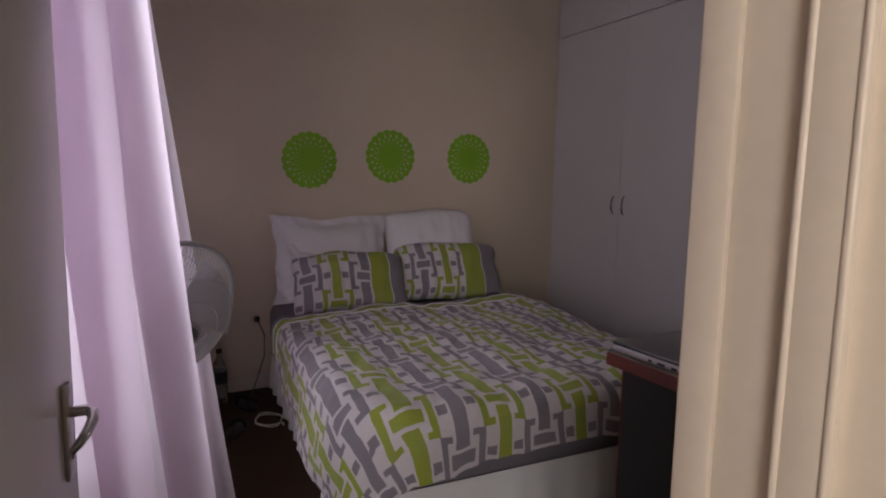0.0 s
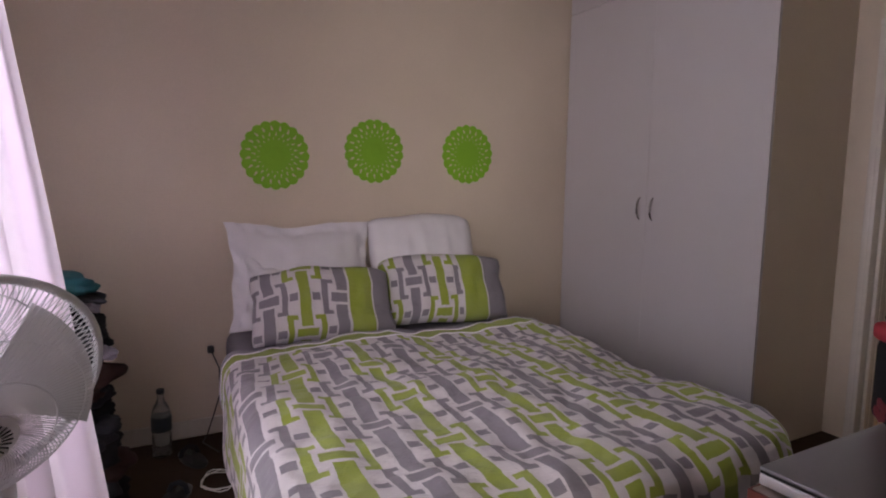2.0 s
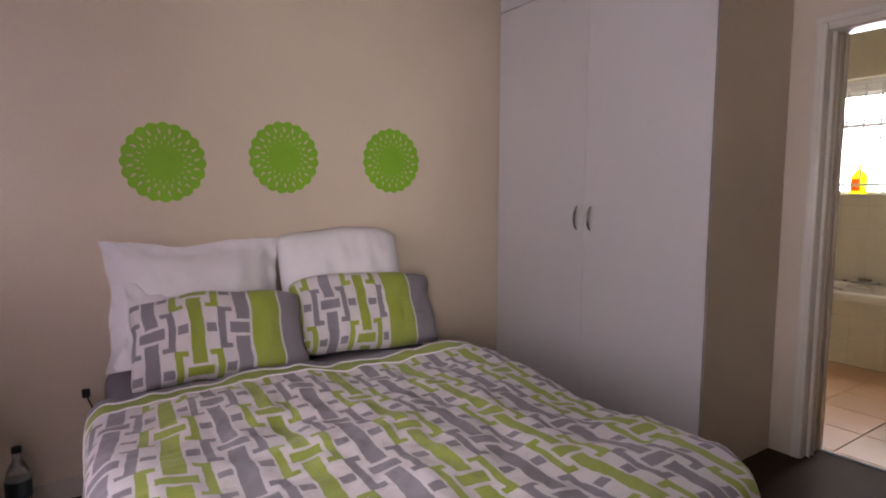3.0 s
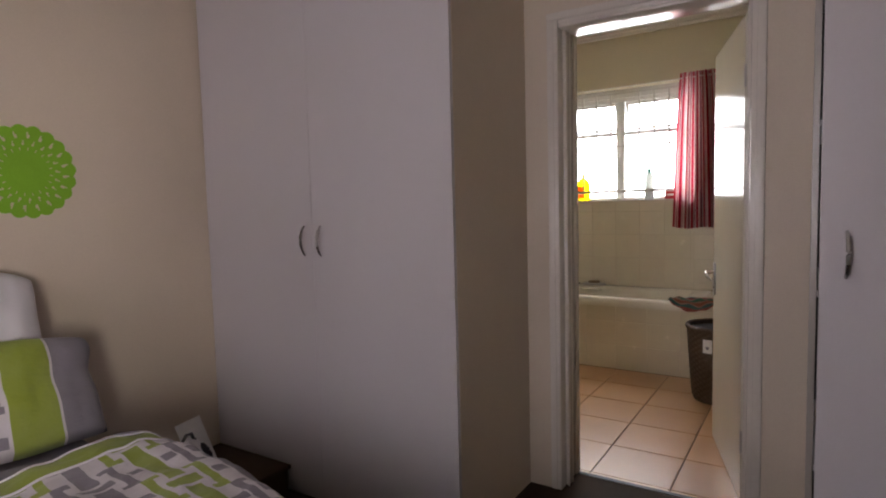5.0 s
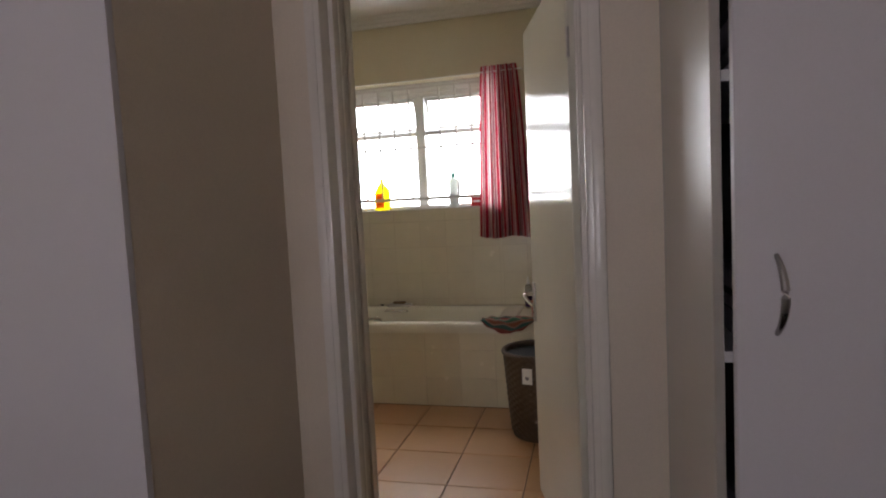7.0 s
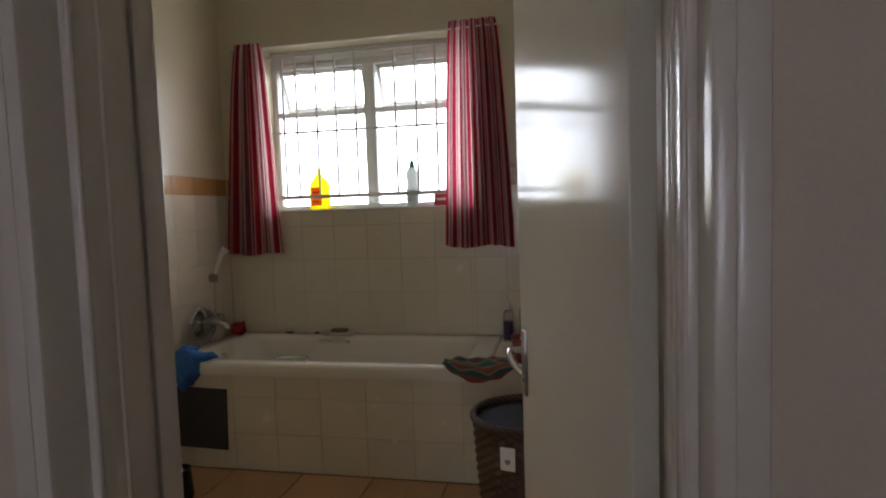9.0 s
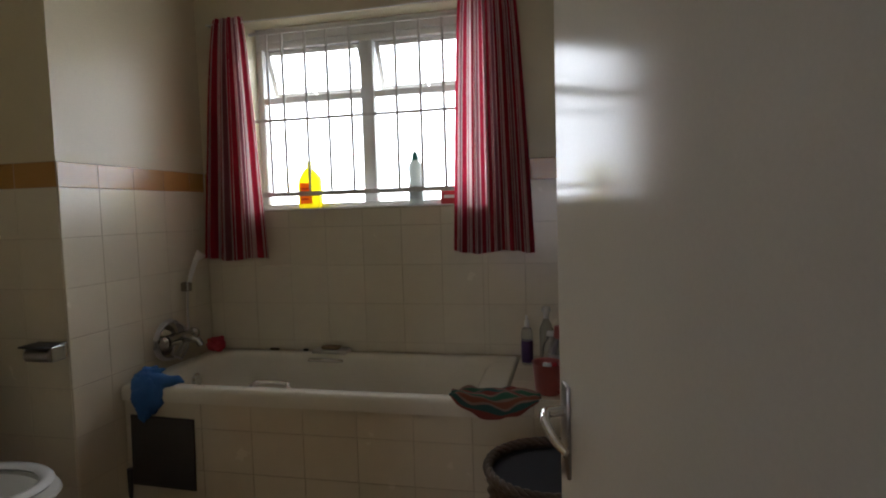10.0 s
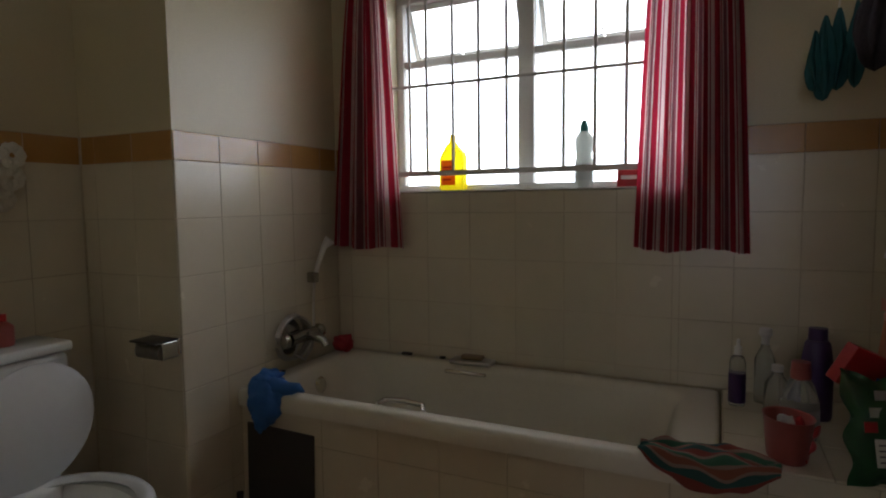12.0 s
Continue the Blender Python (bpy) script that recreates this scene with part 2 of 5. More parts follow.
YELLOW = see_through(material("yellow bottle plastic", (0.85, 0.72, 0.02), 0.35, vary=0.06, relief=0.03), (1.0, 0.93, 0.05), 0.75)
ORANGE = see_through(material("orange label", (0.70, 0.20, 0.02), 0.5, vary=0.15), (0.95, 0.35, 0.03), 0.5)
GREY_LABEL = see_through(material("pale grey label", (0.45, 0.46, 0.46), 0.5, vary=0.1), (0.7, 0.72, 0.72), 0.5)
PALE_PLASTIC = see_through(material("pale bottle plastic", (0.58, 0.61, 0.58), 0.35, vary=0.06, relief=0.03), (0.80, 0.83, 0.80), 0.35)
TEAL = material("teal plastic", (0.02, 0.22, 0.19), 0.4, vary=0.15)
TEAL_CLOTH = material("teal cloth", (0.015, 0.11, 0.13), 0.85, vary=0.3, grain=300, blot=14, relief=0.4)
NAVY_CLOTH = material("dark grey-blue cloth", (0.018, 0.019, 0.026), 0.9, vary=0.4, grain=200, blot=12, relief=0.4)
BLUE_CLOTH = material("blue cleaning cloth", (0.03, 0.13, 0.40), 0.85, vary=0.2, grain=300, blot=15, relief=0.4)
DARK_PANEL = material("dark grey panel", (0.045, 0.04, 0.038), 0.5, vary=0.2)
RED_PLASTIC = material("red plastic", (0.42, 0.02, 0.025), 0.4, vary=0.1)
PURPLE = material("dark purple plastic", (0.05, 0.02, 0.10), 0.35, vary=0.15)
PINK_CLEAR = material("pink clear plastic", (0.46, 0.10, 0.09), 0.35, vary=0.15, relief=0.06, Transmission_Weight=0.3)
CLEAR = glass("clear plastic", (0.9, 0.93, 0.92), 0.08, 0.85)
GREEN_PACK = material("green packet foil", (0.009, 0.072, 0.021), 0.3, vary=0.3, blot=18)
SOAP = material("brown soap", (0.20, 0.13, 0.06), 0.5, vary=0.2)
FLOWER = material("white silk petals", (0.72, 0.70, 0.62), 0.8, vary=0.1)

# ---- mesh helpers ----


def part(name, bm, mat, parent=None, label="", smooth=None):
    me = bpy.data.meshes.new(name)
    bmesh.ops.recalc_face_normals(bm, faces=bm.faces)
    if smooth is not None:
        cut = math.cos(radians(smooth))
        for f in bm.faces:
            f.smooth = True
        for e in bm.edges:
            if len(e.link_faces) == 2 and e.link_faces[0].normal.dot(e.link_faces[1].normal) < cut:
                e.smooth = False
    bm.to_mesh(me)
    bm.free()
    me.materials.append(mat)
    ob = new(name, me)
    if parent is not None:
        ob.parent = parent
    if label:
        tagged(ob, label)
    return ob


def thing(name, label, category, x=0, y=0, z=0, rz=0, group="", kind=""):
    ob = new(name)
    ob.matrix_world = pose(x, y, z, 0, 0, rz)
    ob.empty_display_size = 0.1
    return tagged(ob, label, category, group, kind)


def box(x0, y0, z0, x1, y1, z1, bevel=0.0, bm=None, seg=2):
    own = bm is None
    b = bmesh.new()
    vs = [b.verts.new(p) for p in ((x0, y0, z0), (x1, y0, z0), (x1, y1, z0), (x0, y1, z0), (x0, y0, z1), (x1, y0, z1), (x1, y1, z1), (x0, y1, z1))]
    for q in ((3, 2, 1, 0), (4, 5, 6, 7), (0, 1, 5, 4), (1, 2, 6, 5), (2, 3, 7, 6), (3, 0, 4, 7)):
        b.faces.new([vs[i] for i in q])
    if bevel:
        bmesh.ops.bevel(b, geom=b.edges[:], offset=bevel, segments=seg, profile=0.5, affect="EDGES")
    return b if own else join(bm, b)


def join(bm, other, m=None):
    if m is not None:
        bmesh.ops.transform(other, matrix=m, verts=other.verts)
    me = bpy.data.meshes.new("tmp")
    other.to_mesh(me)
    other.free()
    bm.from_mesh(me)
    bpy.data.meshes.remove(me)
    return bm


def moved(bm, m):
    bmesh.ops.transform(bm, matrix=m, verts=bm.verts)
    return bm


def tube(points, r, n=8, closed=False, caps=True):
    """A round rod along points; r a number or one per point."""
    bm = bmesh.new()
    pts = [Vector(p) for p in points]
    k = len(pts)
    rs = r if isinstance(r, (list, tuple)) else [r] * k
    up = Vector((0, 0, 1))
    rings = []
    for i, p in enumerate(pts):
        a = pts[(i - 1) % k] if closed or i > 0 else p
        c = pts[(i + 1) % k] if closed or i < k - 1 else p
        d = (c - a).normalized()
        s = d.cross(up)
        if s.length < 0.05:
            s = d.cross(Vector((1, 0, 0)))
        s.normalize()
        t = s.cross(d)
        rings.append([bm.verts.new(p + rs[i] * (math.cos(2 * math.pi * j / n) * s + math.sin(2 * math.pi * j / n) * t)) for j in range(n)])
    for i in range(k if closed else k - 1):
        q, w = rings[i], rings[(i + 1) % k]
        for j in range(n):
            bm.faces.new((q[j], q[(j + 1) % n], w[(j + 1) % n], w[j]))
    if caps and not closed:
        bm.faces.new(rings[0][::-1])
        bm.faces.new(rings[-1])
    return bm


def lathe(profile, n=24, squash=(1, 1)):
    """A turned body round z from (radius, height) pairs."""
    bm = bmesh.new()
    rings = []
    for r, z in profile:
        if r < 1e-5:
            rings.append([bm.verts.new((0, 0, z))])
        else:
            rings.append([bm.verts.new((r * squash[0] * math.cos(2 * math.pi * j / n), r * squash[1] * math.sin(2 * math.pi * j / n), z)) for j in range(n)])
    for a, b in zip(rings, rings[1:]):
        if len(a) == 1 and len(b) == 1:
            continue
        for j in range(n):
            if len(a) == 1:
                bm.faces.new((a[0], b[j], b[(j + 1) % n]))
            elif len(b) == 1:
                bm.faces.new((a[j], a[(j + 1) % n], b[0]))
            else:
                bm.faces.new((a[j], a[(j + 1) % n], b[(j + 1) % n], b[j]))
    for ring in (rings[0], rings[-1]):
        if len(ring) > 1:
            bm.faces.new(ring)
    return bm


def sheet(f, nu, nv, u0, u1, v0, v1, thick=0.0):
    """A surface f(u, v) with u and v, in metres, as its UV map."""
    bm = bmesh.new()
    uv = bm.loops.layers.uv.new("UVMap")
    us = [u0 + (u1 - u0) * i / nu for i in range(nu + 1)]
    vs = [v0 + (v1 - v0) * j / nv for j in range(nv + 1)]
    grid = [[bm.verts.new(f(u, v)) for v in vs] for u in us]
    for i in range(nu):
        for j in range(nv):
            face = bm.faces.new((grid[i][j], grid[i + 1][j], grid[i + 1][j + 1], grid[i][j + 1]))
            for loop, (a, b) in zip(face.loops, ((i, j), (i + 1, j), (i + 1, j + 1), (i, j + 1))):
                loop[uv].uv = (us[a], vs[b])
    return thicken(bm, thick) if thick else bm


def thicken(bm, thick):
    """Gives a surface a back, an even distance behind its face, and a rim."""
    bm.normal_update()
    away = {v: v.normal.copy() for v in bm.verts}
    old = list(bm.verts)
    got = bmesh.ops.extrude_face_region(bm, geom=bm.faces[:], use_keep_orig=True)["geom"]
    fresh = [g for g in got if isinstance(g, bmesh.types.BMVert)]
    place = {tuple(round(c, 6) for c in v.co): away[v] for v in old}
    for v in fresh:
        v.co -= thick * place[tuple(round(c, 6) for c in v.co)]
    return bm


def shape(outline, y0, y1, bevel=0.0):
    """An outline in x and z, pushed from y0 to y1."""
    bm = bmesh.new()
    a = [bm.verts.new((x, y0, z)) for x, z in outline]
    b = [bm.verts.new((x, y1, z)) for x, z in outline]
    bm.faces.new(a)
    bm.faces.new(b[::-1])
    k = len(a)
    for i in range(k):
        bm.faces.new((a[i], b[i], b[(i + 1) % k], a[(i + 1) % k]))
    if bevel:
        bmesh.ops.bevel(bm, geom=bm.edges[:], offset=bevel, segments=2, affect="EDGES")
    return bm


def structure(name, boxes, mat, label, category="wall"):
    bm = bmesh.new()
    for b in boxes:
        box(*b, bm=bm)
    return tagged(part(name, bm, mat), label, category, kind="structure")


# ---- plan ----
NORTH, SOUTH, WEST = 4.565, 1.34, 0.95          # bedroom faces
CUP = 4.095                                      # cupboard fronts
DOORWALL, BATHWEST = 4.735, 4.95                 # the two faces of the wall with the bathroom door
RETURN = 3.148                                   # end of the northern cupboard
PANEL = 2.06                                     # side of the southern cupboard
BEAST, BSOUTH, BNORTH, NIBX, NIBY = 7.43, 2.23, 4.90, 6.505, 4.42
DY0, DY1, DTOP = 2.255, 2.992, 2.06              # bathroom door opening
H = 2.75

structure("floor", [(0.73, 1.14, -0.1, 4.93, 4.785, 0), (-0.72, -1.3, -0.1, 2.6, 1.14, 0)], FLOOR, "dark brown worn bedroom floor covering", "floor")
structure("wall_north", [(0.7, NORTH, 0, 4.95, NORTH + 0.22, H)], WALL, "beige painted bedroom wall behind the bed")
WX = WEST - 0.22
structure("wall_west", [(WX, SOUTH - 0.2, 0, WEST, 2.25, H), (WX, 3.65, 0, WEST, NORTH, H), (WX, 2.25, 0, WEST, 3.65, 0.68), (WX, 2.25, 2.15, WEST, 3.65, H)], WALL, "beige painted wall with the bedroom window")
structure("wall_south", [(WX, SOUTH - 0.2, 0, 0.90, SOUTH, H), (1.75, SOUTH - 0.2, 0, 4.95, SOUTH, H), (0.90, SOUTH - 0.2, 2.1, 1.75, SOUTH, H)], WALL, "beige painted wall with the entrance doorway")
structure("wall_return", [(CUP + 0.02, RETURN, 0, DOORWALL, RETURN + 0.1, H)], WALL, "beige painted wall stub beside the cupboard")
structure("wall_bathroom_door", [(DOORWALL, SOUTH, 0, BATHWEST, DY0 - 0.04, H), (DOORWALL, DY1 + 0.04, 0, BATHWEST, BNORTH, H), (DOORWALL, DY0 - 0.04, DTOP + 0.04, BATHWEST, DY1 + 0.04, H)], WALL, "beige painted wall with the bathroom doorway")
structure("ceiling", [(WX, SOUTH - 0.2, H, 4.84, NORTH + 0.22, H + 0.1)], CEILING, "white painted bedroom ceiling", "ceiling")
structure("baseboard", [(WEST, NORTH - 0.016, 0, CUP + 0.02, NORTH, 0.085)], SKIRT, "low white painted skirting board", "baseboard")

# passage outside the bedroom
structure("passage_walls", [(-0.72, -1.1, 0, -0.5, SOUTH - 0.2, H), (-0.72, -1.3, 0, -0.5, -1.1, H), (0.40, -1.3, 0, 2.6, -1.1, H), (-0.5, -1.3, 0, 0.40, -1.1, 0.9), (-0.5, -1.3, 2.2, 0.40, -1.1, H), (2.4, -1.1, 0, 2.6, SOUTH - 0.2, H), (-0.5, SOUTH - 0.4, 0, WX, SOUTH - 0.2, H)], WALL, "beige painted walls of the passage with a window opening")
structure("passage_ceiling", [(-0.72, -1.3, H, 2.6, SOUTH - 0.2, H + 0.1)], CEILING, "white painted passage ceiling", "ceiling")

# bathroom shell
structure("bathroom_floor", [(4.93, 1.9, -0.1, 7.7, 5.1, -0.006)], FLOOR_GROUT, "dark grout bed of the tiled bathroom floor", "floor")
WY0, WY1, WZ0, WZ1 = 2.88, 4.14, 1.30, 2.28
wall_east = structure("wall_east", [(BEAST, BSOUTH - 0.2, 0, 7.65, WY0, H), (BEAST, WY1, 0, 7.65, BNORTH, H), (BEAST, WY0, 0, 7.65, WY1, WZ0), (BEAST, WY0, WZ1, 7.65, WY1, H)], BATH_PAINT, "cream bathroom wall with the barred window above the tiles")
wall_nib = structure("wall_nib", [(NIBX, NIBY, 0, BEAST, BNORTH, H)], BATH_PAINT, "cream projecting wall at the tap end of the bath")
wall_bath_south = structure("wall_bath_south", [(BATHWEST, BSOUTH - 0.2, 0, BEAST, BSOUTH, H)], BATH_PAINT, "cream half-tiled bathroom side wall")
wall_bath_north = structure("wall_bath_north", [(BATHWEST, BNORTH, 0, 7.65, BNORTH + 0.2, H)], BATH_PAINT, "cream half-tiled wall behind the toilet")
structure("wall_bath_west_paint", [(BATHWEST, DY1 + 0.045, 0, BATHWEST + 0.006, BNORTH, H)], BATH_PAINT, "cream paint on the bathroom side of the door wall")
structure("bathroom_ceiling", [(BATHWEST, BSOUTH, H + 0.02, 7.65, BNORTH + 0.2, H + 0.12)], CEILING, "white painted bathroom ceiling", "ceiling")
bm = bmesh.new()
for a, b in (((BEAST, BSOUTH), (BEAST, NIBY)), ((BATHWEST, BSOUTH), (BEAST, BSOUTH))):
    for s in range(3):
        r = 0.07 - 0.022 * s
        box(min(a[0], b[0]) - (r if a[0] == b[0] else 0), min(a[1], b[1]), H + 0.02 - 0.024 * (s + 1), max(a[0], b[0]), max(a[1], b[1]) + (r if a[1] == b[1] else 0), H + 0.02 - 0.024 * s, bm=bm)
tagged(part("cornice", bm, CEILING), "stepped white cornice below the bathroom ceiling", "trim", kind="structure")


# ---- doors and their frames ----
def door_frame(name, label, along_y, a0, a1, b0, b1, top, paint):
    """A pressed steel frame round an opening: two jambs and a head, with a rebate and rolled flanges."""
    ob = thing(name, label, "door frame", kind="structure")
    mid = b0 + (b1 - b0) * 0.62

    def bar(n0, n1, depth0, depth1, z0, z1):
        return box(depth0, n0, z0, depth1, n1, z1, 0.006) if along_y else box(n0, depth0, z0, n1, depth1, z1, 0.006)

    def jamb(side):
        out, inn = (a0 - 0.045, a0) if side < 0 else (a1 + 0.045, a1)
        lo, hi = min(out, inn), max(out, inn)
        bm = bar(lo, hi, b0 - 0.006, b1 + 0.006, 0, top + 0.045)
        stop = (a0 - 0.002, a0 + 0.014) if side < 0 else (a1 - 0.014, a1 + 0.002)
        join(bm, bar(stop[0], stop[1], b0 + 0.24 * (b1 - b0), b0 + 0.475 * (b1 - b0), 0, top))
        bead = (a0 - 0.002, a0 + 0.007) if side < 0 else (a1 - 0.007, a1 + 0.002)
        join(bm, bar(bead[0], bead[1], b0 + 0.80 * (b1 - b0), b1 + 0.004, 0, top))
        edge = a0 + 0.0125 if side < 0 else a1 - 0.0125
        for q in (0.255, 0.46):
            at = b0 + q * (b1 - b0)
            rod = tube([(at, edge, 0.0), (at, edge, top)] if along_y else [(edge, at, 0.0), (edge, at, top)], 0.0042, 12)
            join(bm, rod)
        lip = (a0 - 0.05, a0 - 0.018) if side < 0 else (a1 + 0.018, a1 + 0.05)
        join(bm, bar(lip[0], lip[1], b0 - 0.009, b0 + 0.01, 0, top + 0.05))
        join(bm, bar(lip[0], lip[1], b1 - 0.01, b1 + 0.009, 0, top + 0.05))
        return bm

    part("jamb", jamb(-1), paint, ob, smooth=40)
    part("jamb", jamb(1), paint, ob, smooth=40)
    bm = bar(a0, a1, b0 - 0.005, b1 + 0.005, top, top + 0.045)
    join(bm, bar(a0, a1, b0 - 0.003, mid, top - 0.014, top + 0.002))
    join(bm, bar(a0 - 0.05, a1 + 0.05, b0 - 0.013, b0 + 0.01, top + 0.018, top + 0.05))
    part("head", bm, paint, ob, smooth=40)
    return ob


door_frame("door_frame_1", "cream enamelled steel frame of the bedroom entrance", False, 0.925, 1.715, SOUTH - 0.205, SOUTH + 0.002, 2.05, FRAME_PAINT)
door_frame("door_frame_2", "glossy beige enamelled steel frame of the bathroom doorway", True, DY0, DY1, DOORWALL - 0.002, BATHWEST + 0.004, DTOP, FRAME_BEIGE)


def lever_handle(parent, x, y, z, side, along):
    """Plate and lever on a door's face; side: +1 or -1 in local y, along: the way the lever points in local x."""
    plate = part("handle_plate", moved(box(-0.019, -0.004, -0.085, 0.019, 0.004, 0.085, 0.0035), pose(x, y + side * 0.004, z)), STEEL, parent, "brushed steel handle plate", 40)
    pts = [(x, y + side * 0.006, z + 0.035), (x, y + side * 0.036, z + 0.035), (x + along * 0.010, y + side * 0.044, z + 0.034), (x + along * 0.032, y + side * 0.049, z + 0.028), (x + along * 0.060, y + side * 0.046, z + 0.018), (x + along * 0.082, y + side * 0.039, z + 0.008), (x + along * 0.098, y + side * 0.030, z + 0.0)]
    part("lever", tube(pts, [0.010, 0.010, 0.0098, 0.0092, 0.0085, 0.0075, 0.006], 10), CHROME, plate, "curved chrome lever", 50)
    part("keyhole", moved(lathe([(0, 0), (0.006, 0), (0.006, 0.0012), (0, 0.0012)], 10), Matrix.Translation((x, y + side * 0.008, z - 0.045)) @ pose(0, 0, 0, -90 * side)), BLACK, plate)


def flush_door(name, label, hinge, angle, width, height=2.03, paint=None, lever_z=0.87):
    """A flat door; local x runs from the hinge to the free edge, the leaf is 40 mm thick."""
    ob = thing(name, label, "door", hinge[0], hinge[1], 0.008, angle, kind="structure")
    part("leaf", box(0, -0.02, 0, width, 0.02, height, 0.0025), paint or GLOSS_DOOR, ob)
    for side in (1, -1):
        lever_handle(ob, width - 0.055, side * 0.02, lever_z, side, -1)
    for z in (0.22, 1.74):
        part("hinge", moved(lathe([(0, 0), (0.005, 0), (0.005, 0.09), (0, 0.09)], 10), pose(-0.006, 0.020, z)), STEEL, ob, smooth=50)
    return ob


ang2 = 15.9
flush_door("door_2", "open glossy cream bathroom door with steel lever handle", (4.9975, 2.279), ang2, 0.745)
ang1 = math.degrees(math.atan2(2.16 - 1.375, 1.075 - 0.945))
flush_door("door_1", "open white enamelled bedroom door with steel lever handle", (0.945, 1.375), ang1, 0.78, paint=DOOR_WHITE, lever_z=0.855)


# ---- cupboards ----
def bow_handle(parent, x, y, z0, z1, bulge=0.029, lab="curved nickel bow handle"):
    pts = []
    for i in range(13):
        s = i / 12
        pts.append((x - bulge * math.sin(math.pi * s) ** 0.7, y - 0.004 * math.sin(math.pi * s), z0 + (z1 - z0) * s))
    part("handle", tube(pts, [0.004 + 0.0024 * math.sin(math.pi * i / 12) for i in range(13)], 8), BOW, parent, lab, 60)


cup = thing("built_in_cupboard", "tall white melamine built-in wardrobe with closed doors", "wardrobe", CUP, RETURN)
part("body", box(0.022, 0.102, 0.0, 0.62, NORTH - RETURN - 0.002, 2.72, 0.002), MELAMINE, cup)
seam_z, split = 2.39, 3.853 - RETURN
yn = NORTH - RETURN - 0.006
for name, y0, y1, z0, z1 in (("door", 0.0, split - 0.0006, 0.06, seam_z - 0.003), ("door", split + 0.0006, yn, 0.06, seam_z - 0.003), ("top_door", 0.0, split - 0.0006, seam_z + 0.003, 2.72), ("top_door", split + 0.0006, yn, seam_z + 0.003, 2.72)):
    d = part(name, box(0, y0, z0, 0.018, y1, z1, 0.0012), MELAMINE, cup)
    if name == "door":
        bow_handle(d, 0, split + (0.047 if y0 > 0.1 else -0.047), 1.102, 1.228)
part("plinth", box(0.03, 0.102, 0, 0.05, yn, 0.058), MELAMINE, cup)

cup2 = thing("built_in_cupboard", "tall white melamine wardrobe with one door ajar", "wardrobe", CUP + 0.025, SOUTH)
w2 = PANEL - SOUTH
# this side is coloured darker than the other, to stand for its shade
part("side_panel", box(0, w2 - 0.016, 0, DOORWALL - CUP - 0.027, w2, 2.72, 0.001), SATIN, cup2, "satin beige side panel, shade in its colour")
part("side_panel", box(0, 0.002, 0, DOORWALL - CUP - 0.027, 0.018, 2.72, 0.001), MELAMINE, cup2)
# back coloured near black: paints the shade inside, behind the ajar door
part("back_panel", box(DOORWALL - CUP - 0.036, 0.02, 0, DOORWALL - CUP - 0.028, w2 - 0.018, 2.72), GAP_SHADE, cup2)
for z in (0.08, 0.56, 1.035, 1.48, 1.92, 2.70):
    part("shelf", box(0.004, 0.019, z, 0.6, w2 - 0.017, z + 0.018, 0.001), MELAMINE, cup2)
for z0, z1, lean in ((0.06, 2.39, 3.0), (2.396, 2.71, 3.0)):
    bm = box(-0.018, 0, z0, 0, w2 - 0.022, z1, 0.0012)
    d = part("door", moved(bm, pose(-0.002, 0.003, 0, 0, 0, lean)), MELAMINE, cup2)
    if z0 < 1:
        bow_handle(d, -0.002 - 0.018 - 0.032, w2 - 0.077, 1.095, 1.212)
for z, w in ((0.578, 0.2), (1.053, 0.16), (1.053, 0.09), (1.498, 0.15)):
    pile = thing("folded_clothes", "dark folded clothes on a wardrobe shelf", "clothes", CUP + 0.20, PANEL - 0.2, z)
    for k in range(4):
        part("garment", box(-0.14 + 0.01 * k, -0.13, k * w / 4, 0.16, 0.15 - 0.012 * (k % 2), (k + 1) * w / 4 - 0.003, 0.012), NAVY_CLOTH if k % 2 else GREY_COTTON, pile, smooth=60)

# ---- beyond the windows ----
def backdrop(name, x, y0, y1, strength, label):
    mat = bpy.data.materials.new(name)
    mat.use_nodes = True
    n = Net(mat)
    n.b.inputs["Base Color"].default_value = (0, 0, 0, 1)
    n.b.inputs["Emission Color"].default_value = (0.84, 0.92, 1.0, 1)
    n.b.inputs["Emission Strength"].default_value = strength
    tagged(part(name, box(x - 0.02, y0, -1.0, x + 0.02, y1, 7.0), mat), label, "backdrop", kind="structure")


backdrop("backdrop", 10.4, -1.0, 8.0, 3.4, "bright overcast sky beyond the bathroom window")
backdrop("backdrop", -2.6, -1.5, 7.0, 2.0, "bright overcast sky beyond the bedroom window")


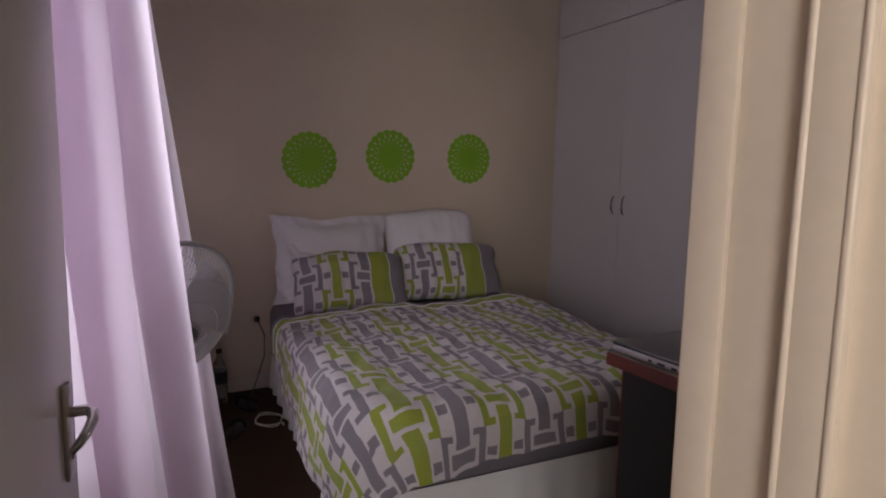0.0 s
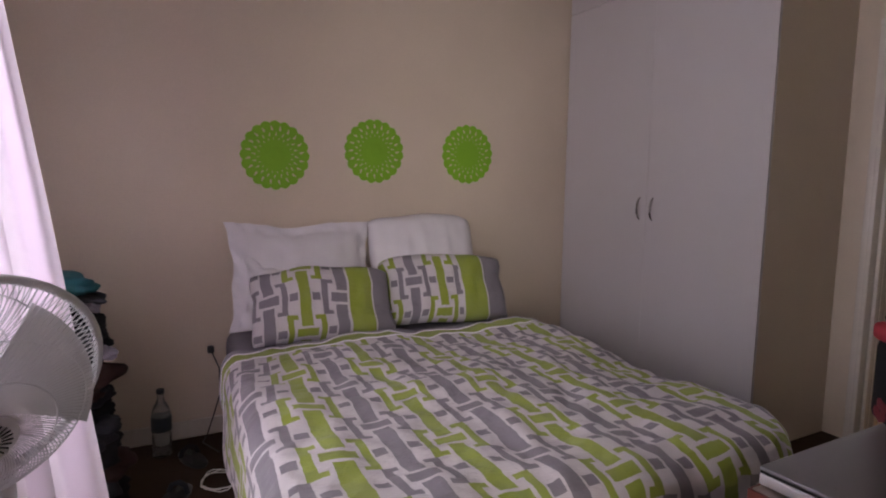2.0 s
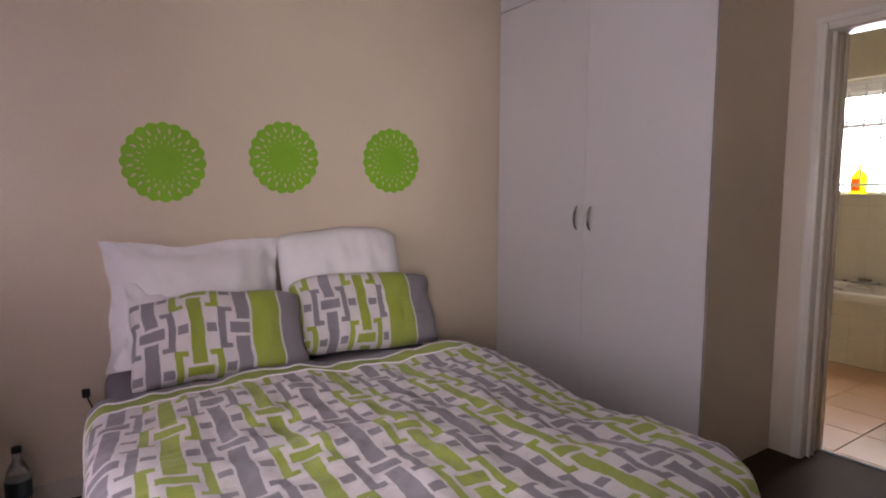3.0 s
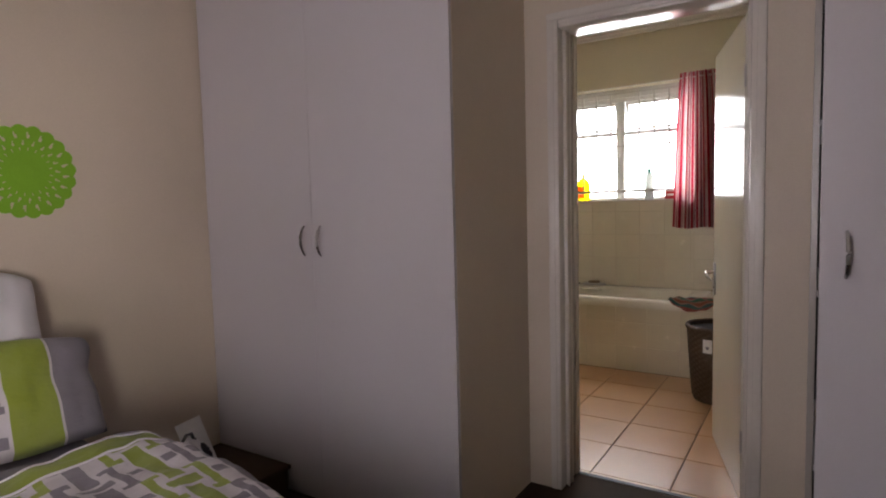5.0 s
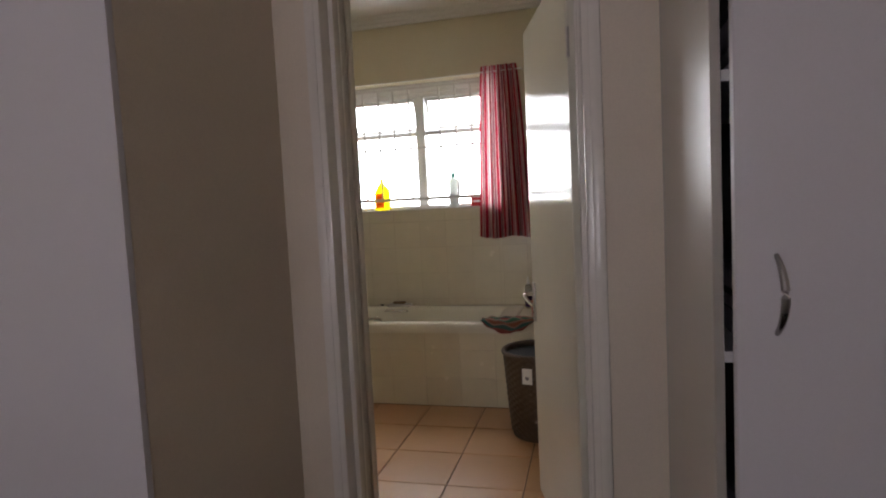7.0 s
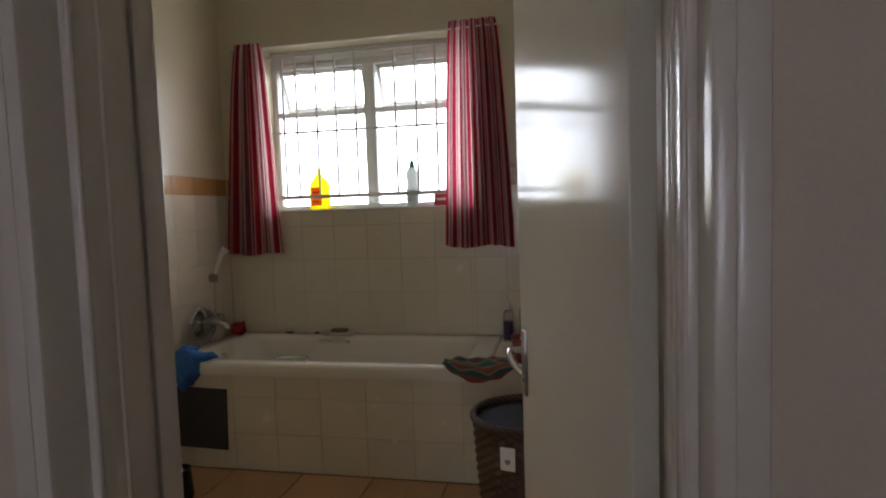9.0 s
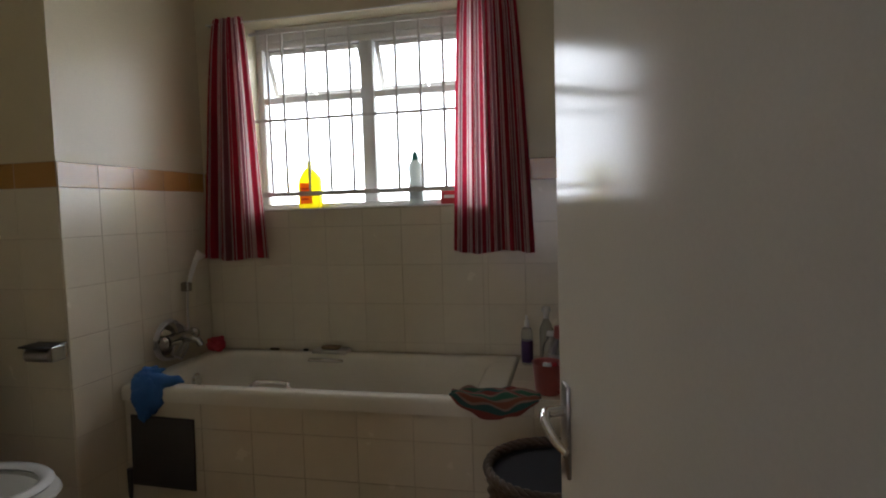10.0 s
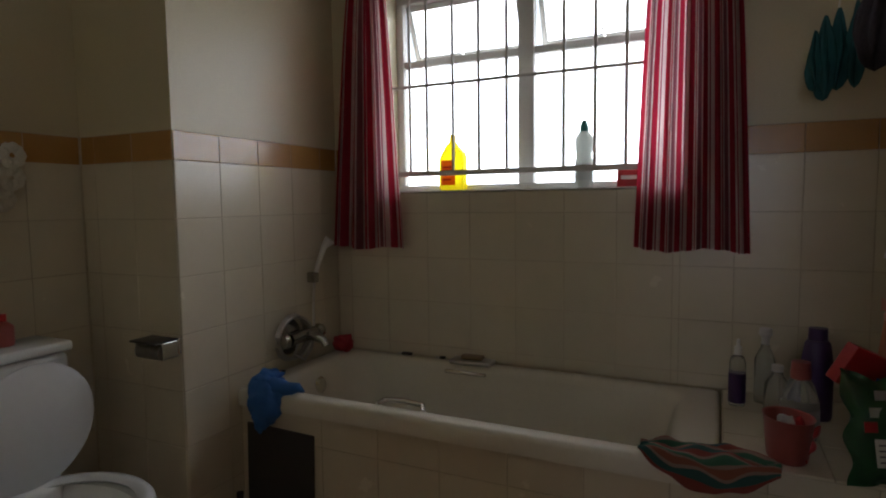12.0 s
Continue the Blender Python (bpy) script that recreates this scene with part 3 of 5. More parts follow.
def steel_window(name, label, m, width, z0, z1, transom, vents=False):
    """A two-light steel window in its own x and z, centred on x = 0; outside is +y."""
    ob = thing(name, label, "window", kind="structure")
    ob.matrix_world = m
    h = width / 2
    bm = bmesh.new()
    for b in ((-h, -0.02, z0, h, 0.02, z0 + 0.035), (-h, -0.02, z1 - 0.035, h, 0.02, z1), (-h, -0.02, z0 + 0.035, -h + 0.035, 0.02, z1 - 0.035), (h - 0.035, -0.02, z0 + 0.035, h, 0.02, z1 - 0.035), (-0.035, -0.025, z0 + 0.035, 0.035, 0.025, z1 - 0.035)):
        box(*b, bevel=0.003, bm=bm)
    part("window_frame", bm, WINDOW_PAINT, ob, smooth=40)
    for a, b in ((-h + 0.035, -0.035), (0.035, h - 0.035)):
        part("transom", box(a, -0.018, transom - 0.016, b, 0.018, transom + 0.016, 0.003), WINDOW_PAINT, ob, smooth=40)
        p = part("pane", box(a, -0.002, z0 + 0.035, b, 0.002, transom - 0.016), PANE, ob)
        p.visible_shadow = False
        top, low = z1 - 0.037, transom + 0.018
        tilt = pose(0, 0.012, top, 24 if vents else 0)
        k = top - low
        bm = bmesh.new()
        for q in ((a + 0.002, -0.01, -k, a + 0.026, 0.01, 0), (b - 0.026, -0.01, -k, b - 0.002, 0.01, 0), (a + 0.026, -0.01, -k, b - 0.026, 0.01, -k + 0.024), (a + 0.026, -0.01, -0.024, b - 0.026, 0.01, 0)):
            box(*q, bevel=0.002, bm=bm)
        sash = part("vent_sash", moved(bm, tilt), WINDOW_PAINT, ob, "top-hung vent sash pushed open" if vents else "", 40)
        p = part("vent_pane", moved(box(a + 0.026, -0.002, -k + 0.024, b - 0.026, 0.002, -0.024), tilt), PANE, sash)
        p.visible_shadow = False
        stay = tube([((a + b) / 2, -0.03, low + 0.002), ((a + b) / 2 + 0.004, -0.035, low + 0.03), ((a + b) / 2 + 0.002, 0.05, low + 0.012)], 0.005, 6)
        part("window_stay", stay, STEEL, sash)
    return ob


win = steel_window("window_1", "white steel bathroom window with two open vents", pose(7.57, 3.51, 0, 0, 0, -90), WY1 - WY0, 1.30, 2.205, 1.895, True)
part("head_board", box(-0.63, -0.02, 2.207, 0.63, 0.02, 2.28, 0.003), WINDOW_PAINT, win)
part("window_sill", box(-0.63, -0.142, 1.302, 0.63, -0.024, 1.308, 0.002), WINDOW_PAINT, win)
steel_window("window_2", "white steel bedroom window behind lilac curtains", pose(WEST - 0.14, 2.95, 0, 0, 0, 90), 1.4, 0.68, 2.15, 1.75)

guard = thing("burglar_bars", "white painted steel burglar bars inside the window", "window bars", 7.475, 3.51)
part("flat_bar", box(-0.004, -0.628, 1.374, 0.004, 0.628, 1.398, 0.001), BAR_PAINT, guard)
part("flat_bar", box(-0.004, -0.628, 1.770, 0.002, 0.628, 1.784, 0.001), BAR_PAINT, guard)
part("flat_bar", box(-0.004, -0.628, 2.225, 0.004, 0.628, 2.240, 0.001), BAR_PAINT, guard)
for y in (4.036, 3.95, 3.822, 3.70, 3.574, 3.331, 3.206, 3.087, 2.965):
    part("upright", moved(lathe([(0.0075, 1.39), (0.0075, 2.232)], 8), pose(0.003, y - 3.51, 0)), BAR_PAINT, guard)


# ---- curtains ----
def hanging(name, label, mat, top, low, z0, z1, folds, depth, cloth, nu=120, nv=40, seed=1.0, curve=1.3, group="", sharp=1.0, loop=0.0, under=None):
    """A gathered curtain from a line at the top to a line at the hem (plan points), with folds across it."""
    def f(u, v):
        s = u / cloth
        h = (v / (z1 - z0))
        k = max(0.0, 1 - h) ** curve
        p = Vector(top[0]).lerp(Vector(top[1]), s)
        q = Vector(low[0]).lerp(Vector(low[1]), s)
        c = p.lerp(q, k)
        d = Vector(low[1]) - Vector(low[0])
        nrm = Vector((-d.y, d.x)).normalized()
        wav = math.sin(2 * math.pi * folds * s + 0.9 * math.sin(3.1 * s + seed))
        wav = math.copysign(abs(wav) ** sharp, wav) + 0.35 * math.sin(2 * math.pi * folds * 2.1 * s + seed + 1.2 * h)
        ripple = 0.25 * noise.noise((s * 5 + seed, h * 3, seed))
        c = c + nrm * depth * (0.45 + 0.55 * k) * (wav + ripple)
        c = c - d.normalized() * loop * (1.2 - 0.5 * k) * math.sin(2 * (2 * math.pi * folds * s + 0.9 * math.sin(3.1 * s + seed)))
        return (c.x, c.y, z0 + v + 0.008 * math.sin(9 * s + seed) * (1 - h))
    ob = part(name, sheet(f, nu, nv, 0, cloth, 0, z1 - z0), mat, smooth=80)
    if under is not None:
        ob.parent = under
        return ob
    return tagged(ob, label, "curtain", group)


hanging("curtain", "lilac curtain gathered beside the open door", LILAC, ((1.03, 2.20), (1.165, 2.43)), ((1.105, 2.26), (1.375, 2.45)), 0.06, 2.36, 2.0, 0.062, 1.2, seed=0.4, sharp=0.8, group="lilac bedroom curtains", loop=0.042)
hanging("curtain", "lilac curtain drawn back behind the fan", LILAC, ((1.0, 3.66), (1.19, 3.0)), ((1.02, 3.66), (1.46, 3.02)), 0.10, 2.36, 3.4, 0.038, 1.3, seed=2.1, sharp=0.8, curve=1.0, group="lilac bedroom curtains", loop=0.025)
rod = thing("curtain_rod", "white curtain rod above the bedroom window", "curtain rod", 1.03, 2.95, 2.37)
part("rod", tube([(0, -0.98, 0), (0, 0.98, 0)], 0.011, 10), WHITE_PLASTIC, rod)
for y in (-0.9, 0.9):
    part("bracket", tube([(0, y, 0), (-0.08, y, 0.0)], 0.006, 8), STEEL, rod)
hanging("curtain", "red and pink striped cotton curtain over the bath", CRIMSON, ((7.38, 4.287), (7.38, 4.112)), ((7.376, 4.413), (7.376, 4.025)), 1.05, 2.30, 4.6, 0.022, 0.62, seed=0.7, curve=0.7, sharp=0.8, group="striped bathroom curtains")
hanging("curtain", "red and pink striped cotton curtain beside the burglar bars", CRIMSON, ((7.39, 2.985), (7.39, 2.725)), ((7.388, 3.045), (7.388, 2.65)), 1.07, 2.32, 5.4, 0.024, 0.74, seed=1.9, curve=0.7, sharp=0.8, group="striped bathroom curtains")
rod = thing("curtain_wire", "thin white curtain wire over the bathroom window", "curtain rod", 7.392, 3.51, 2.275)
part("wire", tube([(0, -0.82, 0.005), (0, 0, -0.004), (0, 0.82, 0.0)], 0.004, 6), WHITE_PLASTIC, rod)
for y in (-0.82, 0.82):
    part("hook", tube([(0, y, 0.003), (0.039, y, 0.003)], 0.004, 6), STEEL, rod)


# ---- bed ----
BX0, BX1, BY0, BY1, BTOP = 1.885, 3.255, 2.46, 4.50, 0.57
BCX, BCY, BTURN = 2.57, 3.5, -3.2
bed = thing("double_bed", "made double bed with grey fitted sheet and white valance", "bed", BCX, BCY, 0, BTURN)
part("mattress", box(BX0 - 0.035 - BCX, BY0 - BCY, 0.30, BX1 - BCX, BY1 - BCY, BTOP - 0.02, 0.07, seg=4), GREY_COTTON, bed, "mattress in a grey fitted sheet", 60)
part("base", box(BX0 + 0.02 - BCX, BY0 + 0.02 - BCY, 0.02, BX1 - 0.02 - BCX, BY1 - BCY, 0.31, 0.02), VALANCE, bed)


def valance(u, v):
    lx, ly = BX1 - BX0, BY1 - BY0
    per = u
    if per < ly:
        p, d = Vector((BX0, BY1 - per)), Vector((-1, 0))
    elif per < ly + lx:
        p, d = Vector((BX0 + per - ly, BY0)), Vector((0, -1))
    else:
        p, d = Vector((BX1, BY0 + per - ly - lx)), Vector((1, 0))
    k = 1 - v / 0.33
    w = 0.013 * math.sin(u * 41 + 1.5 * math.sin(u * 7)) + 0.012 * noise.noise((u * 6, v * 2, 3))
    p = p + d * (0.006 + k * (0.02 + w))
    return (p.x - BCX, p.y - BCY, 0.012 + v)


part("valance", sheet(valance, 320, 6, 0, 2 * (BY1 - BY0) + BX1 - BX0, 0, 0.33), VALANCE, bed, "pleated white valance", 80)

DHEAD = 3.93


def drape(s, v):
    """The duvet: s across from the bed's middle, v from the foot towards the head; it rounds over the edges and hangs."""
    half, r, round_ = 0.70, 0.085, 0.24
    low = min(1.0, max(0.0, (-s - 0.55) / 0.4))
    s -= 0.15 * low * (1 - v / 2)
    if s < -0.4 and v > 1.3:
        s += 0.07 * min(1.0, (-s - 0.4) / 0.3) * (v - 1.3) / 0.7
    y = DHEAD - (2.0 - v)
    dx = max(abs(s) - (half - round_), 0.0)
    dy = max((DHEAD - 1.46 + round_) - y, 0.0)
    reach = math.hypot(dx, dy)
    if dy <= 0:
        reach = dx
    bx, by = s, y
    puff = 0.030 * noise.noise((s * 2.2, v * 2.2, 1.0)) + 0.019 * noise.noise((s * 7, v * 6, 5.0)) + 0.009 * noise.noise((s * 16, v * 13, 9.0)) + 0.006 * abs(noise.noise((s * 9 + v * 5, v * 22 - s * 8, 2.0)))
    crown = 0.03 * (1 - (s / half) ** 2) if abs(s) < half else 0.0
    z = BTOP + 0.022 + puff + crown * 0.6
    d = reach - round_
    if d > 0:
        way = Vector((math.copysign(dx, s), -dy)) / reach
        if d < r * math.pi / 2:
            out, drop = r * math.sin(d / r), r * (1 - math.cos(d / r))
        else:
            rest = d - r * math.pi / 2
            out, drop = r + 0.10 * rest + 0.05 * rest * math.sin(9 * (s + v) + 4 * s), r + rest
        bx = math.copysign(abs(s) - dx, s) + way.x * (round_ + out)
        by = y + dy + way.y * (round_ + out)
        z -= drop * 0.95
        if s < 0 and v > 1.2:
            by -= 0.42 * drop * (v - 1.2) / 0.8
    if y > DHEAD - 0.05:
        z -= 0.015
    return (bx, by - BCY, z)


duvet = tagged(part("duvet", sheet(drape, 170, 160, -1.02, 0.98, 0.31, 2.03, 0.012), DUVET, smooth=80), "white duvet printed with green and grey linked bars", "duvet")
duvet.matrix_world = pose(BCX, BCY, 0, 0, 0, BTURN)
for v in (1.855, 1.949):
    rows = [drape(-1.0 + 1.96 * k / 90, v) for k in range(91)]
    part("piping", tube([(x, y, z + 0.002) for x, y, z in rows], 0.0032, 6), WHITE_COTTON, duvet, "white piping cord", 80)


def pillow_bm(w, h, d, flange=0.0, seed=0.0):
    """A stuffed pillow standing in x and z, thickness along y, UV in metres from its lower left."""
    bm = bmesh.new()

    def face(side):
        def f(u, v):
            a, b = 2 * u / w - 1, 2 * v / h - 1
            fx, fz = flange / (w / 2), flange / (h / 2)
            ia, ib = min(1, abs(a) / (1 - fx)), min(1, abs(b) / (1 - fz))
            puff = max(0, 1 - ia ** 2.8) ** 0.5 * max(0, 1 - ib ** 2.8) ** 0.5
            pinch = 1 - 0.06 * (1 - b * b) * abs(a) ** 3
            pz = 1 - 0.02 * (1 - a * a) * abs(b) ** 3
            ear = 0.03 * (abs(a * b)) ** 5 if flange else -0.05 * (abs(a * b)) ** 5
            pinch, pz = pinch + ear, pz + ear
            wr = (0.014 * noise.noise((u * 9 + seed, v * 9, seed)) + 0.012 * noise.noise((u * 22, v * 5, seed))) * puff + (0.010 * math.sin(62 * (u + v) + seed + 3 * math.sin(9 * u)) * (1 - min(1, puff * 4)) if flange else 0)
            slump = -0.012 * max(0, b) * (1 - a * a) * math.cos(3.1 * a + seed) + 0.02 * noise.noise((a * 1.6 + seed, b * 1.6, seed * 2)) - 0.03 * max(0, b) * a ** 4 * (0 if flange else 1)
            return ((u - w / 2) * pinch + 0.012 * noise.noise((b * 2, seed, a)), side * (d / 2 * puff + 0.006 * min(1, 9 * (1 - max(abs(a), abs(b))))) + wr * (side if puff > 0.05 else 1), h / 2 + (v - h / 2) * pz + slump)
        return f
    for side in (-1, 1):
        b = sheet(face(side), 36, 26, 0, w, 0, h)
        join(bm, b)
    bmesh.ops.remove_doubles(bm, verts=bm.verts, dist=0.0008)
    return bm


def pillow(label, mat, x, y, z, w, h, d, lean, turn=0, flange=0.0, seed=0.0, roll=0):
    ob = part("pillow", pillow_bm(w, h, d, flange, seed), mat, smooth=80)
    ob.matrix_world = pose(x, y, z, -lean, roll, turn)
    return tagged(ob, label, "pillow", "pillows on the bed")


pillow("white cotton pillow with a flanged edge leaning on the wall", WHITE_COTTON, 2.27, 4.33, 0.57, 0.72, 0.52, 0.19, 14, -2, 0.05, 1.0)
pillow("plump white cotton pillow leaning on the wall", WHITE_COTTON, 2.945, 4.30, 0.57, 0.66, 0.565, 0.22, 16, -2, 0.0, 2.0)
pillow("white cotton pillow lying beneath a printed pillow", WHITE_COTTON, 2.27, 4.16, 0.55, 0.72, 0.36, 0.12, 34, 2, 0.05, 5.0, 14)
pillow("printed green, grey and white pillow with grey end", SHAM, 2.295, 4.06, 0.55, 0.69, 0.365, 0.17, 29, -6, 0.0, 3.0)
pillow("printed green, grey and white pillow leaning on white one", SHAM_B, 2.965, 4.09, 0.565, 0.72, 0.375, 0.17, 27, -6, 0.0, 4.0)


# ---- wall ornaments ----
def doily(x, z, turn):
    """A lime green scalloped disc with rings of small cut-outs."""
    bm = bmesh.new()
    n, lobes, R = 160, 20, 0.165
    rs = [0.0, 0.05, 0.072, 0.080, 0.092, 0.100, 0.108, 0.118, 0.126, 0.140, 0.150, 0.158, R]
    vs = []
    for i, r in enumerate(rs):
        ring = []
        for j in range(n):
            a = 2 * math.pi * j / n
            k = r * (1 + (0.075 * abs(math.cos(lobes * a / 2)) if i == len(rs) - 1 else 0.03 * abs(math.cos(lobes * a / 2)) * (r / R) ** 4))
            ring.append(bm.verts.new((k * math.cos(a), 0, k * math.sin(a))) if i else None)
        vs.append(ring)
    mid = bm.verts.new((0, 0, 0))
    for j in range(n):
        bm.faces.new((mid, vs[1][j], vs[1][(j + 1) % n]))
    for i in range(1, len(rs) - 1):
        for j in range(n):
            p = j % 8
            hole = (i == 3 and p == 2) or (i == 5 and p in (6, 7)) or (i == 6 and p == 6) or (i == 8 and p in (2, 3)) or (i == 9 and p == 3)
            if not hole:
                bm.faces.new((vs[i][j], vs[i][(j + 1) % n], vs[i + 1][(j + 1) % n], vs[i + 1][j]))
    thicken(bm, 0.0014)
    ob = part("wall_ornament", bm, GREEN_FOAM)
    ob.matrix_world = pose(x, NORTH - 0.0018, z, 0, turn, 0)
    tagged(ob, "round lime green scalloped openwork wall ornament", "wall ornament", "green discs over the bed")


for x, z, turn in ((2.18, 1.420, 0), (2.725, 1.462, 7), (3.33, 1.468, 13)):
    doily(x, z, turn)


# ---- fan ----
FAN_PLASTIC = material("greyish white fan plastic", (0.50, 0.49, 0.505), 0.4, vary=0.06, grain=90, relief=0.03)
fan = thing("pedestal_fan", "white plastic pedestal fan tilted down, switched off", "fan", 1.25, 2.69)
axis = Vector((0.42, -0.80, -0.40)).normalized()
turn = axis.to_track_quat("Z", "Y").to_matrix().to_4x4()
headm = Matrix.Translation((0.003, -0.07, 0.942)) @ turn
R = 0.212


def ring_pts(r, z, n=48):
    return [(r * math.cos(2 * math.pi * k / n), r * math.sin(2 * math.pi * k / n), z) for k in range(n)]


def grille(front):
    bm = bmesh.new()
    for k in range(120):
        a0 = 2 * math.pi * k / 120
        pts = []
        for i in range(9):
            s = i / 8
            r = 0.045 + (R - 0.045) * s
            z = (0.112 * (1 - s ** 3.2)) if front else (-0.085 * (1 - s ** 3))
            a = a0 + 0.95 * (1 - s) * (1 if front else -1)
            pts.append((r * math.cos(a), r * math.sin(a), z))
        join(bm, tube(pts, 0.0011, 4, caps=False))
    for r in (0.10, 0.155):
        s = (r - 0.045) / (R - 0.045)
        join(bm, tube(ring_pts(r, 0.112 * (1 - s ** 3.2) if front else -0.085 * (1 - s ** 3)), 0.0016, 5, closed=True))
    return bm


part("front_grille", moved(grille(True), headm), FAN_PLASTIC, fan, "white wire front grille")
part("rear_grille", moved(grille(False), headm), FAN_PLASTIC, fan, "white wire rear grille")
part("rim", moved(tube(ring_pts(R, 0.0), 0.008, 8, closed=True), headm), FAN_PLASTIC, fan, smooth=60)
cap = part("grille_cap", moved(lathe([(0, 0.108), (0.046, 0.108), (0.046, 0.116), (0.040, 0.121), (0, 0.123)], 32), headm), FAN_PLASTIC, fan, "white cap with a sunburst mark", 40)
for k in range(24):
    a = 15 * k
    bm = box(0.020, -0.0009, 0.1215, 0.035, 0.0009, 0.1235)
    part("ray", moved(bm, headm @ pose(0, 0, 0, 0, 0, a)), BLACK, cap)


def blade(u, v):
    a, r = (u - 0.5) * (1.15 + 0.25 * v), 0.035 + 0.145 * v
    return (r * math.cos(a), r * math.sin(a), 0.035 - 0.05 * (u - 0.5) * (0.5 + v))


for k in range(3):
    part("blade", moved(sheet(blade, 10, 10, 0, 1, 0, 1, 0.003), headm @ pose(0, 0, 0, 0, 0, 120 * k + 20)), FAN_PLASTIC, fan, smooth=60)
part("hub", moved(lathe([(0, -0.02), (0.038, -0.02), (0.036, 0.05), (0.02, 0.065), (0, 0.068)], 24), headm), FAN_PLASTIC, fan, smooth=50)
part("motor", moved(lathe([(0, -0.20), (0.05, -0.19), (0.062, -0.15), (0.062, -0.09), (0.03, -0.07), (0, -0.07)], 24), headm), FAN_PLASTIC, fan, "white motor housing", 50)
part("knob", moved(lathe([(0, -0.10), (0.010, -0.10), (0.010, 0), (0.018, 0), (0.020, 0.022), (0.015, 0.036), (0, 0.038)], 14), pose(0.02, 0.03, 1.11)), DARK_PANEL, fan, "black oscillation knob", 50)
part("pole", tube([(0, 0.02, 0.03), (0, 0.02, 0.60)], 0.016, 12), STEEL, fan, smooth=60)
part("outer_pole", tube([(0, 0.02, 0.03), (0, 0.02, 0.42)], 0.022, 12), FAN_PLASTIC, fan, smooth=60)
part("control_box", box(-0.055, -0.035, 0.58, 0.055, 0.06, 0.80, 0.015), FAN_PLASTIC, fan, "white control box", 50)
part("neck", tube([(0, 0.02, 0.79), (0, 0.03, 1.0)], 0.024, 12), FAN_PLASTIC, fan, smooth=60)
for a in (45, 135):
    bm = tube([(-0.24, 0, 0.012), (-0.1, 0, 0.026), (0.1, 0, 0.026), (0.24, 0, 0.012)], 0.012, 8)
    part("foot", moved(bm, pose(0, 0.02, 0, 0, 0, a)), FAN_PLASTIC, fan, smooth=60)


# ---- desk and what stands on it ----
desk = thing("desk", "high desk with pale top, red-brown edging, black sides", "desk", 2.147, SOUTH + 0.004)
DW, DD, DT = 1.15, 1.90 - SOUTH - 0.004, 0.926
part("desktop", box(0.004, 0, DT - 0.026, DW - 0.004, DD - 0.004, DT, 0.001), DESK_TOP, desk)
bm = box(0, 0, DT - 0.030, 0.004, DD, DT - 0.001, 0.0015)
box(0.004, DD - 0.004, DT - 0.030, DW, DD, DT - 0.001, 0.0015, bm)
part("edging", bm, RED_TRIM, desk, "red-brown edge strip")
for x in (0.022, DW - 0.04):
    part("side_panel", box(x, 0.01, 0.0, x + 0.018, DD - 0.035, DT - 0.026, 0.001), DESK_SIDE, desk)
    part("panel_edging", box(x - 0.001, DD - 0.035, 0.0, x + 0.019, DD - 0.031, DT - 0.028, 0.001), RED_TRIM, desk)
part("back_panel", box(0.041, 0.012, 0.35, DW - 0.064, 0.03, DT - 0.028, 0.001), DESK_SIDE, desk)
part("keyboard_shelf", box(0.065, 0.12, 0.68, DW - 0.065, DD - 0.02, 0.698, 0.001), DESK_TOP, desk)

lap = thing("laptop", "closed grey aluminium laptop lying on the desk", "laptop", 2.16, 1.645, DT)
part("base", box(0, 0, 0.003, 0.36, 0.25, 0.018, 0.003), SILVER, lap, "pale silver base", 50)
part("gap", box(0.001, 0.001, 0.018, 0.359, 0.249, 0.0215), BLACK, lap)
part("lid", box(0, 0, 0.0215, 0.36, 0.25, 0.0265, 0.002), LAPTOP, lap, smooth=50)
for y, w in ((0.07, 0.014), (0.035, 0.008), (0.10, 0.02), (0.135, 0.01)):
    part("port", box(-0.0006, y, 0.006, 0.001, y + w, 0.0115), BLACK, lap)

bag = thing("lunch_bag", "black lunch bag with red flowers and red rim", "bag", 2.515, 1.755, DT + 0.0275, -38)
part("body", box(-0.155, -0.085, 0, 0.155, 0.085, 0.125, 0.016, seg=3), BLACK_CLOTH, bag, "black cloth body", 60)
part("rim_band", box(-0.158, -0.088, 0.117, 0.158, 0.088, 0.145, 0.01, seg=3), RED_CLOTH, bag, "red zip band", 60)
part("flap", box(-0.150, -0.080, 0.141, 0.150, 0.080, 0.163, 0.012, seg=3), BLACK_CLOTH, bag, smooth=60)
part("carry_handle", tube([(-0.06, 0, 0.160), (-0.058, 0, 0.195), (-0.03, 0, 0.212), (0.03, 0, 0.212), (0.058, 0, 0.195), (0.06, 0, 0.160)], 0.009, 8), BLACK, bag, "black webbing handle", 60)
FLOWER_RED = material("dull red print", (0.13, 0.010, 0.018), 0.8, vary=0.4, grain=200)
rng = random.Random(4)


def printed_flower(m):
    bm = bmesh.new()
    for q in range(5):
        a = 2 * math.pi * q / 5 + rng.uniform(0, 1)
        join(bm, lathe([(0, 0), (0.0085, 0.0003), (0.006, 0.0011), (0, 0.0013)], 8), m @ pose(0.0092 * math.cos(a), 0.0092 * math.sin(a), 0))
    part("printed_flower", bm, FLOWER_RED, bag)


